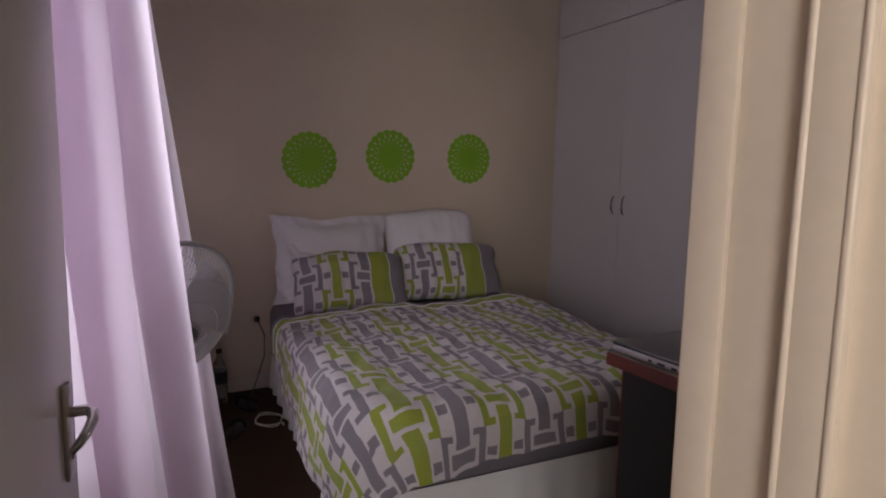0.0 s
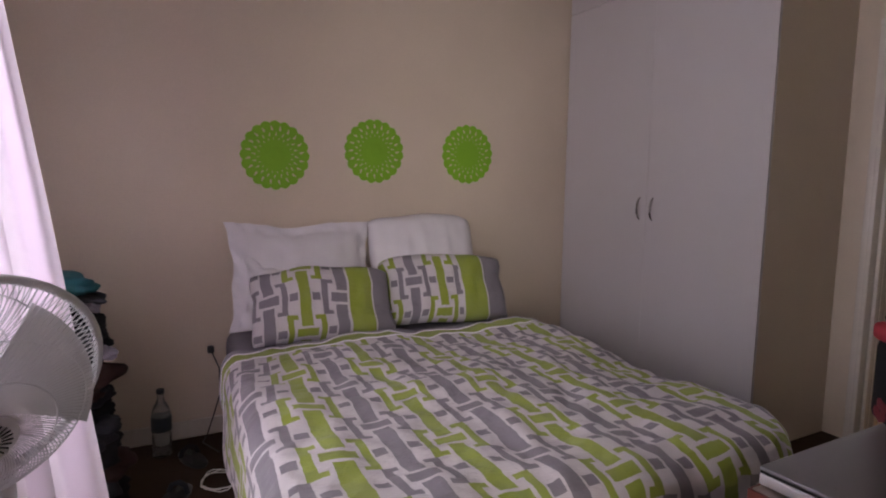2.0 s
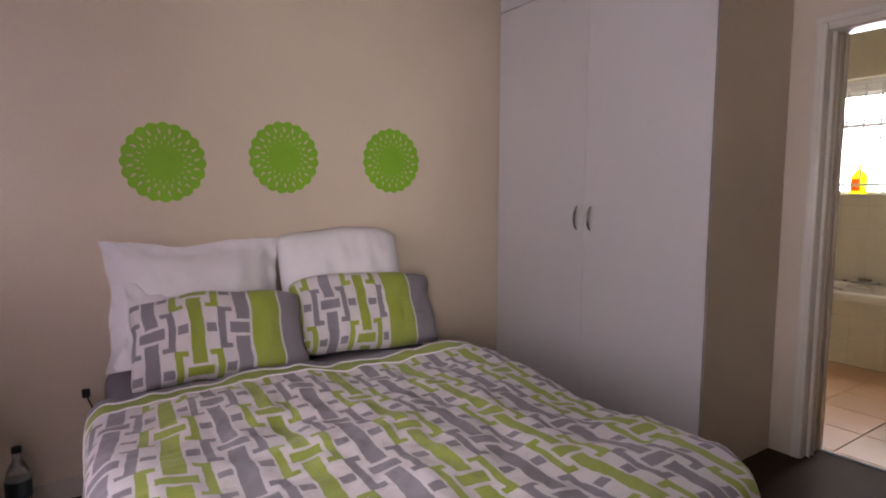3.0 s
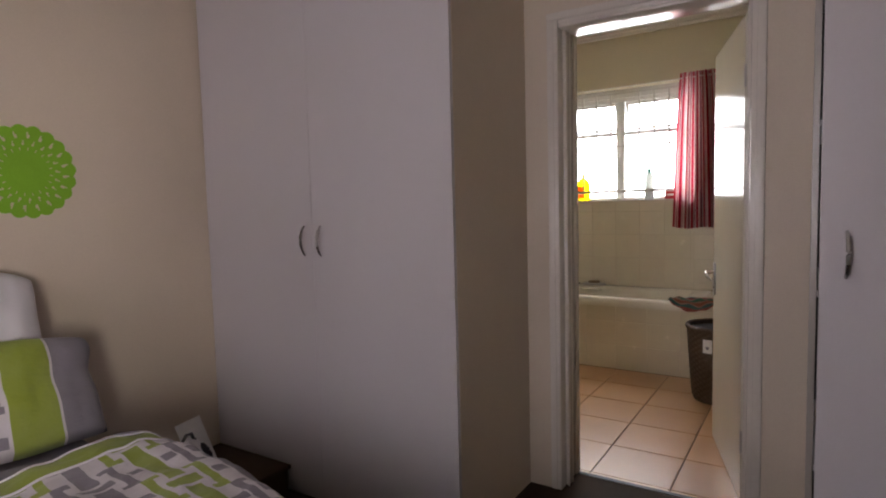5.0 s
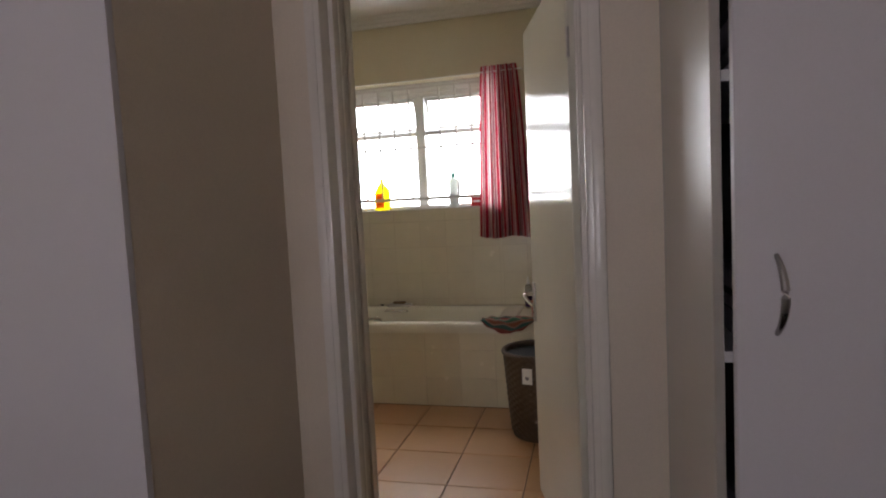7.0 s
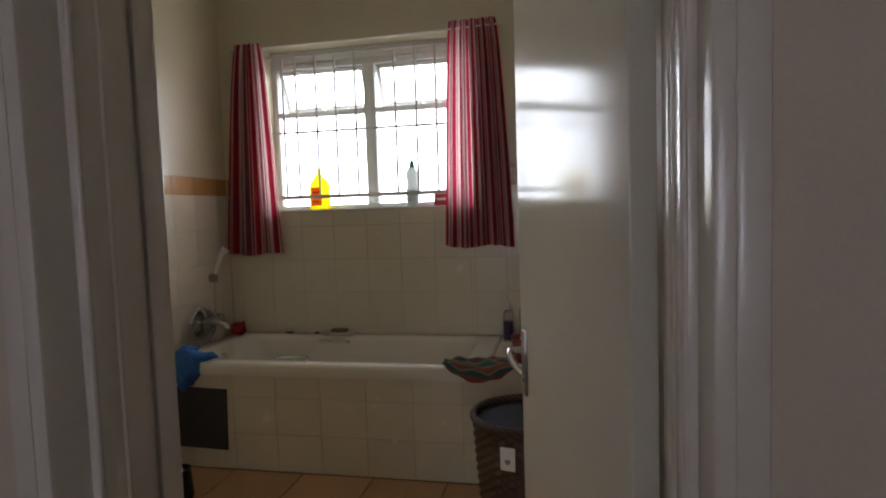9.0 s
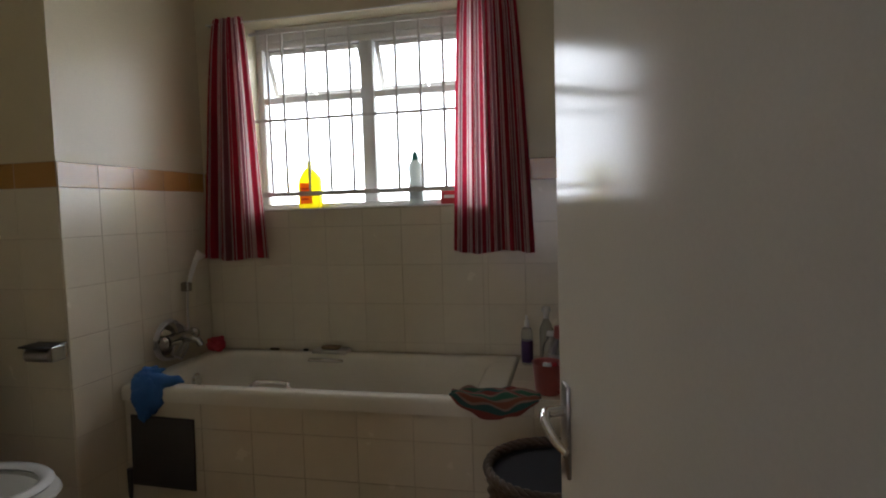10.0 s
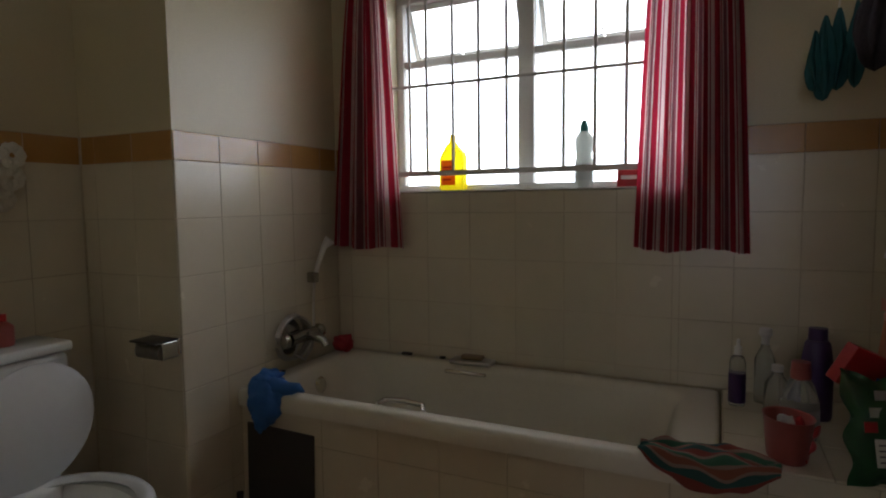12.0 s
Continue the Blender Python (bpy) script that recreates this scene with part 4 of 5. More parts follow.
for side in (-1, 1):
    for k in range(9):
        cx, cz = -0.125 + 0.06 * (k % 5) + (0.03 if k > 4 else 0), 0.03 + 0.048 * (k // 5) + rng.uniform(-0.008, 0.008)
        printed_flower(pose(cx, side * 0.0852, cz) @ pose(0, 0, 0, 90 if side < 0 else -90))
    for k in range(5):
        cy, cz = -0.05 + 0.05 * (k % 3) + (0.025 if k > 2 else 0), 0.03 + 0.048 * (k // 3) + rng.uniform(-0.008, 0.008)
        printed_flower(pose(side * 0.1552, cy, cz) @ pose(0, 0, 0, 0, 90 * side))
sponge = thing("small_box", "small yellow plastic box on the laptop", "box", 2.335, 1.81, DT + 0.0267, -30)
part("tray", box(-0.020, -0.015, 0, 0.020, 0.015, 0.014, 0.003), DULL_YELLOW, sponge, smooth=50)
part("lid", box(-0.022, -0.0165, 0.0145, 0.022, 0.0165, 0.019, 0.002), DULL_YELLOW, sponge)
for x, y, a in ((2.22, 1.59, 20), (2.30, 1.565, -15)):
    d = thing("flash_drive", "dark flash drive on the desk top", "flash drive", x, y, DT, a, group="flash drives on the desk")
    part("case", box(-0.022, -0.008, 0, 0.016, 0.008, 0.008, 0.002), BLACK, d)
    part("plug", box(0.0165, -0.006, 0.002, 0.028, 0.006, 0.0065), STEEL, d)


# ---- floor by the wall: clothes, bottle, cables ----
def lump(rx, ry, rz, seed, n=22, rough=0.28):
    bm = bmesh.new()
    bmesh.ops.create_icosphere(bm, subdivisions=4, radius=1.0)
    for v in bm.verts:
        k = 1 + rough * noise.noise(v.co * 1.7 + Vector((seed, 0, 0))) + 0.12 * noise.noise(v.co * 5 + Vector((0, seed, 0)))
        v.co = Vector((v.co.x * rx, v.co.y * ry, v.co.z * rz)) * k
    return bm


heap = thing("clothes_heap", "tall untidy pile of dark clothes with a green garment on top", "clothes", 1.31, 3.97)
RUST_CLOTH = material("dark rust cloth", (0.040, 0.014, 0.011), 0.9, vary=0.4, grain=200, blot=12, relief=0.4)
rng = random.Random(11)
z = 0.0
for k in range(18):
    h = rng.uniform(0.045, 0.07)
    taper = 1 - 0.02 * k
    mat = (NAVY_CLOTH, BLACK_CLOTH, NAVY_CLOTH, RUST_CLOTH, BLACK_CLOTH, NAVY_CLOTH)[k % 6]
    g = lump(0.145 * taper * rng.uniform(0.92, 1.05), 0.16 * taper * rng.uniform(0.92, 1.05), h * 1.05, 3.1 * k, rough=0.5)
    if z + h > 0.90:
        break
    part("garment", moved(g, pose(0.018 * math.sin(2.3 * k) - 0.002 * k, 0.015 * math.cos(1.7 * k), z + h * 0.62, 0, rng.uniform(-5, 5), 40 * k)), mat, heap, smooth=80)
    z += h
part("garment", moved(lump(0.13, 0.12, 0.045, 31.0, rough=0.5), pose(-0.05, -0.01, z + 0.02)), TEAL_CLOTH, heap, "green garment on top", 80)
for dx, dy, dz, a in ((0.06, -0.09, -0.04, 20), (0.10, -0.08, -0.22, -30)):
    part("scrap", moved(lump(0.04, 0.03, 0.014, 7 * dz, rough=0.5), pose(dx, dy, z + dz, 20, 25, a)), GREY_COTTON, heap, "pale grey scrap of cloth", 80)

DARK_LABEL = material("dark printed label", (0.045, 0.065, 0.07), 0.5, vary=0.3, grain=120)
bottle = thing("water_bottle", "clear plastic water bottle with dark label on the floor", "bottle", 1.60, 4.40)
part("body", lathe([(0, 0.0), (0.038, 0.0), (0.043, 0.01), (0.043, 0.10), (0.040, 0.11), (0.043, 0.12), (0.043, 0.20), (0.034, 0.235), (0.016, 0.27), (0.014, 0.30), (0, 0.30)], 24), CLEAR, bottle, smooth=50)
part("label", lathe([(0.0436, 0.125), (0.0442, 0.127), (0.0442, 0.193), (0.0436, 0.195)], 24), DARK_LABEL, bottle, "dark label")
part("cap", lathe([(0, 0.30), (0.017, 0.30), (0.017, 0.32), (0, 0.32)], 16), BLACK, bottle)

cable = thing("power_cable", "black power cable and plug hanging by the bed", "cable", 1.84, 4.50)
part("plug", box(-0.015, 0.03, 0.425, 0.015, 0.064, 0.458, 0.005), BLACK, cable, smooth=50)
part("cord", tube([(0, 0.015, 0.44), (0.03, -0.02, 0.36), (0.03, -0.01, 0.22), (0.0, 0.02, 0.10), (-0.03, 0.025, 0.01), (-0.06, -0.05, 0.006), (0.0, -0.2, 0.006)], 0.0035, 6), BLACK, cable, smooth=60)
coil = thing("charging_cable", "loosely coiled white charging cable on the floor", "cable", 1.80, 4.02)
pts = [(0.07 * math.cos(k * 0.42) * (1 + 0.1 * math.sin(k * 1.7)), 0.09 * math.sin(k * 0.42) * (1 + 0.12 * math.cos(k * 1.1)), 0.004 + 0.0012 * k / 4) for k in range(42)]
part("cord", tube(pts, 0.0025, 6), WHITE_PLASTIC, coil, smooth=60)
part("connector", box(0.055, -0.09, 0.001, 0.063, -0.06, 0.008, 0.001), WHITE_PLASTIC, coil)
for x, y, a, lab in ((1.72, 4.28, 20, "dark slipper on the floor beside the bed"), (1.62, 3.95, -35, "dark slipper lying on the brown floor")):
    sl = thing("slipper", lab, "slipper", x, y, 0, a, group="dark slippers")
    part("sole", moved(lathe([(0, 0), (0.045, 0), (0.047, 0.01), (0.043, 0.018), (0, 0.018)], 20, (1, 2.4)), pose(0, 0, 0)), BLACK, sl, smooth=50)
    part("strap", tube([(-0.042, 0.03, 0.015), (-0.03, 0.035, 0.045), (0, 0.04, 0.056), (0.03, 0.035, 0.045), (0.042, 0.03, 0.015)], 0.011, 8), NAVY_CLOTH, sl, smooth=60)

crate = thing("storage_crate", "low dark brown storage box in the corner by the wardrobe", "box", 3.84, 4.27)
part("carcass", box(-0.22, -0.24, 0, 0.22, 0.24, 0.135, 0.004), FLOOR, crate)
part("lid", box(-0.23, -0.25, 0.1355, 0.23, 0.25, 0.155, 0.004), FLOOR, crate)
pouch = thing("toiletry_bag", "open dark bag with white cards and black strap", "bag", 3.72, 4.27, 0.157, 25)
part("body", moved(lump(0.13, 0.09, 0.09, 8.0), pose(0, 0, 0.075)), NAVY_CLOTH, pouch, smooth=80)
part("strap", tube([(-0.14, -0.02, 0.10), (-0.10, -0.03, 0.185), (-0.02, -0.02, 0.215), (0.05, 0, 0.195), (0.10, 0.01, 0.12)], 0.007, 8), BLACK, pouch, "black webbing strap", 60)
part("tissue", moved(lump(0.07, 0.05, 0.045, 5.0, rough=0.5), pose(-0.05, -0.03, 0.155)), WHITE_COTTON, pouch, "crumpled white tissue", 80)
card = part("card", moved(box(-0.055, -0.001, 0, 0.055, 0.001, 0.225, 0.0008), pose(0.15, 0.0, 0.0, -14, -16, -50)), PAPER, pouch)
part("printed_bar", moved(box(-0.02, -0.0022, 0.13, 0.008, -0.0012, 0.14), pose(0.15, 0.0, 0.0, -14, -16, -50)), GREY_COTTON, card)


# ---- bath ----
def rounded(x0, y0, x1, y1, r, z, n=8):
    pts = []
    for cx, cy, a0 in ((x1 - r, y1 - r, 0), (x0 + r, y1 - r, 90), (x0 + r, y0 + r, 180), (x1 - r, y0 + r, 270)):
        for k in range(n + 1):
            a = radians(a0 + 90 * k / n)
            pts.append((cx + r * math.cos(a), cy + r * math.sin(a), z))
    return pts


def loft(rings, cap_last=True):
    bm = bmesh.new()
    vs = [[bm.verts.new(p) for p in ring] for ring in rings]
    k = len(vs[0])
    for a, b in zip(vs, vs[1:]):
        for j in range(k):
            bm.faces.new((a[j], a[(j + 1) % k], b[(j + 1) % k], b[j]))
    if cap_last:
        bm.faces.new(vs[-1])
    return bm


TX0, TX1, TY0, TY1, RIM = 6.728, BEAST - 0.005, 2.735, NIBY - 0.012, 0.56
bath = thing("bathtub", "cream enamelled built-in bathtub with rolled front rim", "bathtub", 7.08, 3.58)
rings = []
for out, z, r in ((0.0, 0.495, 0.02), (0.0, 0.54, 0.02), (0.006, 0.555, 0.022), (0.016, RIM, 0.025), (0.055, RIM, 0.09), (0.066, RIM - 0.006, 0.11), (0.075, RIM - 0.03, 0.13), (0.095, 0.40, 0.16), (0.12, 0.27, 0.17), (0.16, 0.22, 0.17), (0.22, 0.205, 0.11)):
    ex = 1.9 if out > 0.05 else 1.0
    rings.append([(x - 7.08, y - 3.58, zz) for x, y, zz in rounded(TX0 + out, TY0 + out * ex, TX1 - out, TY1 - out * 1.3, r, z)])
part("tub", loft(rings), ENAMEL, bath, smooth=50)
for nm, px, py, pz in (("grab_handle", TX1 - 0.075, 3.72, 0.535), ("grab_handle", TX0 + 0.070, 3.73, 0.565)):
    s = -1 if px > 7 else 1
    part(nm, tube([(px - 7.08, py - 0.09 - 3.58, pz - 0.01), (px + s * 0.03 - 7.08, py - 0.075 - 3.58, pz), (px + s * 0.036 - 7.08, py - 3.58, pz + 0.003), (px + s * 0.03 - 7.08, py + 0.075 - 3.58, pz), (px - 7.08, py + 0.09 - 3.58, pz - 0.01)], 0.009, 10), CHROME, bath, "chrome grab handle", 60)
part("overflow", moved(lathe([(0, 0), (0.034, 0), (0.036, 0.006), (0.027, 0.014), (0.014, 0.011), (0, 0.012)], 20), pose(7.10 - 7.08, TY1 - 0.112 - 3.58, 0.475, 80)), CHROME, bath, "chrome overflow rose", 50)
tagged(part("bath_skirt", join(box(6.765, BSOUTH + 0.001, 0, 6.80, NIBY - 0.001, 0.497), box(6.80, BSOUTH + 0.001, 0.0, BEAST - 0.001, TY0 - 0.004, 0.553)), GROUT), "grouted block skirt and ledge round the bath", "bath surround", kind="structure")
part("access_panel", box(-0.005, -0.156, -0.157, 0.003, 0.156, 0.157, 0.001), DARK_PANEL).matrix_world = pose(6.755, 4.225, 0.262, 1.5)
tagged(bpy.data.objects["access_panel"], "dark grey access panel in the tiled bath skirt", "panel")

mixer = thing("bath_mixer", "chrome wall-mounted bath mixer with shower hose", "tap", 7.07, NIBY - 0.006, 0.69)
AGED = material("dull aged chrome", (0.42, 0.41, 0.39), 0.24, 1.0, vary=0.3, grain=40, relief=0.08)
part("wall_plate", moved(lathe([(0, 0), (0.074, 0), (0.076, 0.008), (0.055, 0.022), (0.028, 0.03), (0, 0.032)], 28), pose(-0.03, 0, 0, 90)), AGED, mixer, "round chrome wall plate", 50)
part("body", tube([(-0.08, -0.05, 0.0), (0.09, -0.05, 0.0)], 0.028, 14), AGED, mixer, smooth=50)
for x in (-0.09, 0.10):
    part("tap_knob", moved(lathe([(0, 0), (0.024, 0), (0.034, 0.012), (0.030, 0.034), (0, 0.040)], 12), pose(x, -0.05, 0, 0, 90 if x > 0 else -90)), AGED, mixer, smooth=40)
part("spout", tube([(0.02, -0.05, 0), (0.02, -0.10, 0.0), (0.02, -0.15, -0.012), (0.02, -0.165, -0.035)], [0.020, 0.020, 0.017, 0.016], 12), AGED, mixer, smooth=60)
part("hose", tube([(-0.03, -0.06, -0.01), (-0.07, -0.07, -0.06), (-0.02, -0.08, -0.095), (0.06, -0.06, -0.06), (0.10, -0.04, 0.03), (0.115, -0.03, 0.12), (0.125, -0.03, 0.22)], 0.0065, 8), STEEL, mixer, "steel shower hose", 60)
loops = [(-0.035 + (0.094 + 0.007 * math.sin(0.9 * k)) * math.cos(0.42 * k), -0.018 - 0.0011 * k, 0.0 + (0.094 + 0.007 * math.sin(0.9 * k)) * math.sin(0.42 * k)) for k in range(34)]
part("coiled_hose", tube(loops, 0.0075, 8), STEEL, mixer, "coil of steel shower hose", 60)
part("bracket", box(0.108, -0.045, 0.215, 0.142, -0.001, 0.262, 0.006), AGED, mixer, smooth=50)
part("hand_shower", tube([(0.125, -0.032, 0.22), (0.145, -0.036, 0.29), (0.175, -0.05, 0.37), (0.19, -0.075, 0.405)], [0.009, 0.011, 0.014, 0.026], 12), WHITE_PLASTIC, mixer, "white hand shower", 60)

brush = thing("toilet_brush", "dark plastic toilet brush in its holder on the floor", "toilet brush", 6.45, 4.13, 0.0)
part("holder", lathe([(0, 0), (0.055, 0), (0.058, 0.01), (0.048, 0.13), (0.052, 0.138), (0.044, 0.138), (0.042, 0.03), (0, 0.03)], 24), BLACK, brush, smooth=50)
part("bristles", lathe([(0, 0.035), (0.034, 0.045), (0.037, 0.11), (0.02, 0.132), (0, 0.134)], 20), BLACK, brush, smooth=50)
part("handle", tube([(0, 0, 0.13), (0.004, 0.002, 0.24), (0.010, 0.004, 0.33)], [0.008, 0.009, 0.012], 10), BLACK, brush, smooth=60)


def cloth_lump(name, label, mat, x, y, z, rx, ry, rz, seed, cat="cloth", rough=0.5):
    ob = part(name, lump(rx, ry, rz, seed, rough=rough), mat, smooth=80)
    ob.matrix_world = pose(x, y, z)
    return tagged(ob, label, cat)


bm = lump(0.045, 0.078, 0.082, 4.0, rough=0.4)
join(bm, lump(0.06, 0.058, 0.032, 6.0, rough=0.5), pose(0.035, 0.02, 0.072))
join(bm, tube([(0.02, -0.02, 0.05), (0.018, -0.09, 0.052), (0.012, -0.14, 0.066), (0.004, -0.175, 0.058)], [0.040, 0.026, 0.018, 0.004], 9))
join(bm, lump(0.02, 0.035, 0.05, 9.0, rough=0.4), pose(-0.022, 0.01, -0.06))
tagged(part("cleaning_cloth", bm, BLUE_CLOTH, smooth=80), "bunched blue cleaning cloth hung over the bath rim", "cloth").matrix_world = pose(6.735, 4.265, 0.525)
cloth_lump("red_cloth", "small red cloth behind the taps", RED_CLOTH, 7.33, 4.33, RIM + 0.045, 0.045, 0.04, 0.04, 2.0)
MULTI = stripes("striped towel cloth", [(0.0, 0.2, (0.20, 0.04, 0.03)), (0.2, 0.42, (0.025, 0.085, 0.08)), (0.5, 0.66, (0.22, 0.075, 0.045)), (0.72, 0.9, (0.04, 0.13, 0.08))], 0.085, 0.1, (0.25, 0.17, 0.135))


def face_cloth(u, v):
    s = v / 0.36
    w = 0.012 + 0.085 * math.sin(math.pi * min(1.0, 0.04 + 0.91 * s)) ** 0.9
    a = (u / 0.2 - 0.5) * 2
    x = a * w
    z = 0.014 * (1 - a * a) * min(1, 3 * s) + 0.022 * noise.noise((u * 26, v * 15, 2.0)) + 0.004 * math.sin(60 * u + 26 * v + 3 * math.sin(9 * v))
    edge = -0.03
    if x < edge:
        z -= (edge - x) * 1.1
        x = edge + (x - edge) * 0.35
    return (x, -v * 0.95, z + 0.012)


cloth = tagged(part("face_cloth", sheet(face_cloth, 30, 40, 0, 0.2, 0, 0.36, 0.003), MULTI, smooth=80), "striped red, teal and green cloth crumpled on the rim", "cloth")
cloth.matrix_world = pose(6.765, 2.94, RIM, 0, 0, -6)
soap = thing("soap_dish", "chrome and amber soap tray on the bath edge", "soap dish", 7.385, 3.70, RIM)
part("tray", box(-0.04, -0.095, 0.0, 0.04, 0.095, 0.018, 0.006), STEEL, soap, smooth=50)
part("soap", box(-0.024, -0.05, 0.0185, 0.024, 0.05, 0.038, 0.009), SOAP, soap, "used amber soap bar", 60)
for y, w, mat, nm, lab in ((3.85, 0.026, BLACK, "hair_clip", "small black hair clip on the back rim of the bath"), (4.03, 0.05, DARK_PANEL, "nail_file", "dark nail file on the back rim of the bath")):
    clip = thing(nm, lab, nm.replace("_", " "), TX1 - 0.025, y, RIM + 0.001)
    part("body", box(-0.008, -w / 2, 0, 0.008, w / 2, 0.012, 0.003), mat, clip, smooth=50)
    part("tip", box(-0.005, w / 2 + 0.001, 0.001, 0.005, w / 2 + 0.022, 0.008, 0.002), STEEL, clip, smooth=50)
razor = thing("razor", "orange and black razor lying on the bath corner", "razor", 6.90, NIBY - 0.06, RIM, 20)
part("grip", tube([(-0.06, 0, 0.006), (0.05, 0, 0.006)], 0.005, 8), ORANGE, razor)
part("blade_head", box(0.051, -0.018, 0.002, 0.061, 0.018, 0.012, 0.001), BLACK, razor)


# ---- bottles and packets ----
def turned_bottle(label, x, y, z, profile, mat, cap_profile, cap_mat, squash=(1, 1), turn=0, wrap=None, group=""):
    ob = thing("bottle", label, "bottle", x, y, z, turn, group)
    part("body", lathe(profile, 24, squash), mat, ob, smooth=50)
    part("cap", lathe(cap_profile, 18, (squash[0] * 0.5 + 0.5, squash[1] * 0.5 + 0.5)), cap_mat, ob, smooth=50)
    if wrap:
        part("label", lathe(wrap[0], 24, squash), wrap[1], ob)
    return ob


SILL = 1.308
yb = thing("bottle", "yellow cleaning liquid bottle with orange label", "bottle", 7.515, 3.84, SILL, -90)
part("body", shape([(-0.058, 0), (0.058, 0), (0.06, 0.01), (0.06, 0.155), (0.046, 0.178), (0.03, 0.182), (0.02, 0.19), (0.016, 0.215), (-0.016, 0.215), (-0.022, 0.192), (-0.05, 0.165), (-0.06, 0.14), (-0.06, 0.01)], -0.025, 0.025, 0.006), YELLOW, yb, smooth=50)
part("cap", moved(lathe([(0, 0.216), (0.015, 0.216), (0.013, 0.25), (0, 0.252)], 16), pose(0, 0, 0)), YELLOW, yb, smooth=50)
part("label", box(-0.048, -0.0258, 0.025, 0.02, -0.0252, 0.135), ORANGE, yb)
for z, w in ((0.10, 0.045), (0.085, 0.035), (0.045, 0.04)):
    part("printed_bar", box(-0.04, -0.0266, z, -0.04 + w, -0.026, z + 0.008), RED_PLASTIC, yb)
turned_bottle("pale cleaner bottle with teal cap on the sill", 7.515, 3.255, SILL, [(0, 0), (0.035, 0), (0.037, 0.01), (0.037, 0.10), (0.031, 0.13), (0.037, 0.17), (0.035, 0.205), (0.018, 0.228), (0, 0.228)], PALE_PLASTIC, [(0, 0.229), (0.019, 0.229), (0.016, 0.25), (0.008, 0.272), (0, 0.274)], TEAL, (0.75, 1), wrap=([(0.0374, 0.03), (0.038, 0.032), (0.038, 0.095), (0.0374, 0.097)], GREY_LABEL))
bx = thing("small_box", "small red cardboard box on the window sill", "box", 7.515, 3.075, SILL)
part("carton", box(-0.025, -0.045, 0, 0.025, 0.045, 0.07, 0.001), RED_PLASTIC, bx)
part("printed_bar", box(-0.0256, -0.03, 0.03, -0.0252, 0.03, 0.045), PAPER, bx)

LEDGE = 0.562
turned_bottle("slim pump bottle with purple label on the ledge", 7.26, 2.685, LEDGE, [(0, 0), (0.024, 0), (0.026, 0.008), (0.026, 0.145), (0.02, 0.165), (0.01, 0.172), (0, 0.172)], CLEAR, [(0, 0.173), (0.012, 0.173), (0.012, 0.20), (0.006, 0.205), (0.006, 0.225), (0, 0.226)], WHITE_PLASTIC, wrap=([(0.0264, 0.012), (0.027, 0.014), (0.027, 0.11), (0.0264, 0.112)], PURPLE))
turned_bottle("clear spray bottle on the tiled ledge", 7.33, 2.60, LEDGE, [(0, 0), (0.03, 0), (0.032, 0.01), (0.032, 0.15), (0.014, 0.19), (0.012, 0.20), (0, 0.20)], CLEAR, [(0, 0.201), (0.013, 0.201), (0.013, 0.225), (0.022, 0.235), (0.018, 0.255), (0, 0.258)], WHITE_PLASTIC)
turned_bottle("clear squat bottle on the tiled ledge", 7.18, 2.575, LEDGE, [(0, 0), (0.036, 0), (0.038, 0.01), (0.036, 0.11), (0.016, 0.14), (0.015, 0.15), (0, 0.15)], CLEAR, [(0, 0.151), (0.017, 0.151), (0.017, 0.17), (0, 0.172)], WHITE_PLASTIC)
turned_bottle("tall dark purple shampoo bottle", 7.22, 2.465, LEDGE, [(0, 0), (0.042, 0), (0.046, 0.012), (0.046, 0.17), (0.036, 0.24), (0.03, 0.25), (0, 0.25)], PURPLE, [(0, 0.251), (0.027, 0.251), (0.026, 0.29), (0, 0.292)], PURPLE, (0.7, 1))
turned_bottle("clear bottle with pink cap on the ledge", 7.03, 2.53, LEDGE, [(0, 0), (0.046, 0), (0.05, 0.01), (0.049, 0.11), (0.036, 0.155), (0.026, 0.175), (0, 0.175)], CLEAR, [(0, 0.176), (0.026, 0.176), (0.027, 0.19), (0.024, 0.225), (0, 0.227)], PINK_CLEAR, wrap=([(0.0505, 0.02), (0.051, 0.022), (0.051, 0.09), (0.0505, 0.092)], GREY_LABEL))
tub = thing("plastic_tub", "open translucent coral plastic tub on the tiled ledge", "tub", 6.86, 2.575, LEDGE, 25)
part("tub", lathe([(0, 0.0), (0.052, 0.0), (0.056, 0.006), (0.068, 0.115), (0.071, 0.118), (0.066, 0.116), (0.052, 0.012), (0, 0.008)], 28, (1.0, 0.85)), PINK_CLEAR, tub, smooth=50)
for q, (dx, dy) in enumerate(((0.02, 0.01), (-0.025, -0.008))):
    part("sachet", moved(pillow_bm(0.06, 0.10, 0.016, 0.004, q), pose(dx, dy, 0.012, 12, 8 - 20 * q, 40 * q)), RED_PLASTIC if q else PALE_PLASTIC, tub, smooth=80)


def packet(label, mat, x, y, z, w, h, d, turn, lean, seed, marks):
    ob = thing("packet", label, "packet", x, y, z, turn)
    bm = pillow_bm(w, h, d, 0.012, seed)
    m = pose(0, 0, 0, -lean)
    part("pouch", moved(bm, m), mat, ob, smooth=80)
    for (a, b, c, e, mm) in marks:
        part("printed_panel", moved(box(a, -d / 2 - 0.009, b, c, -d / 2 - 0.0075, e, 0.0004), m), mm, ob)
    return ob


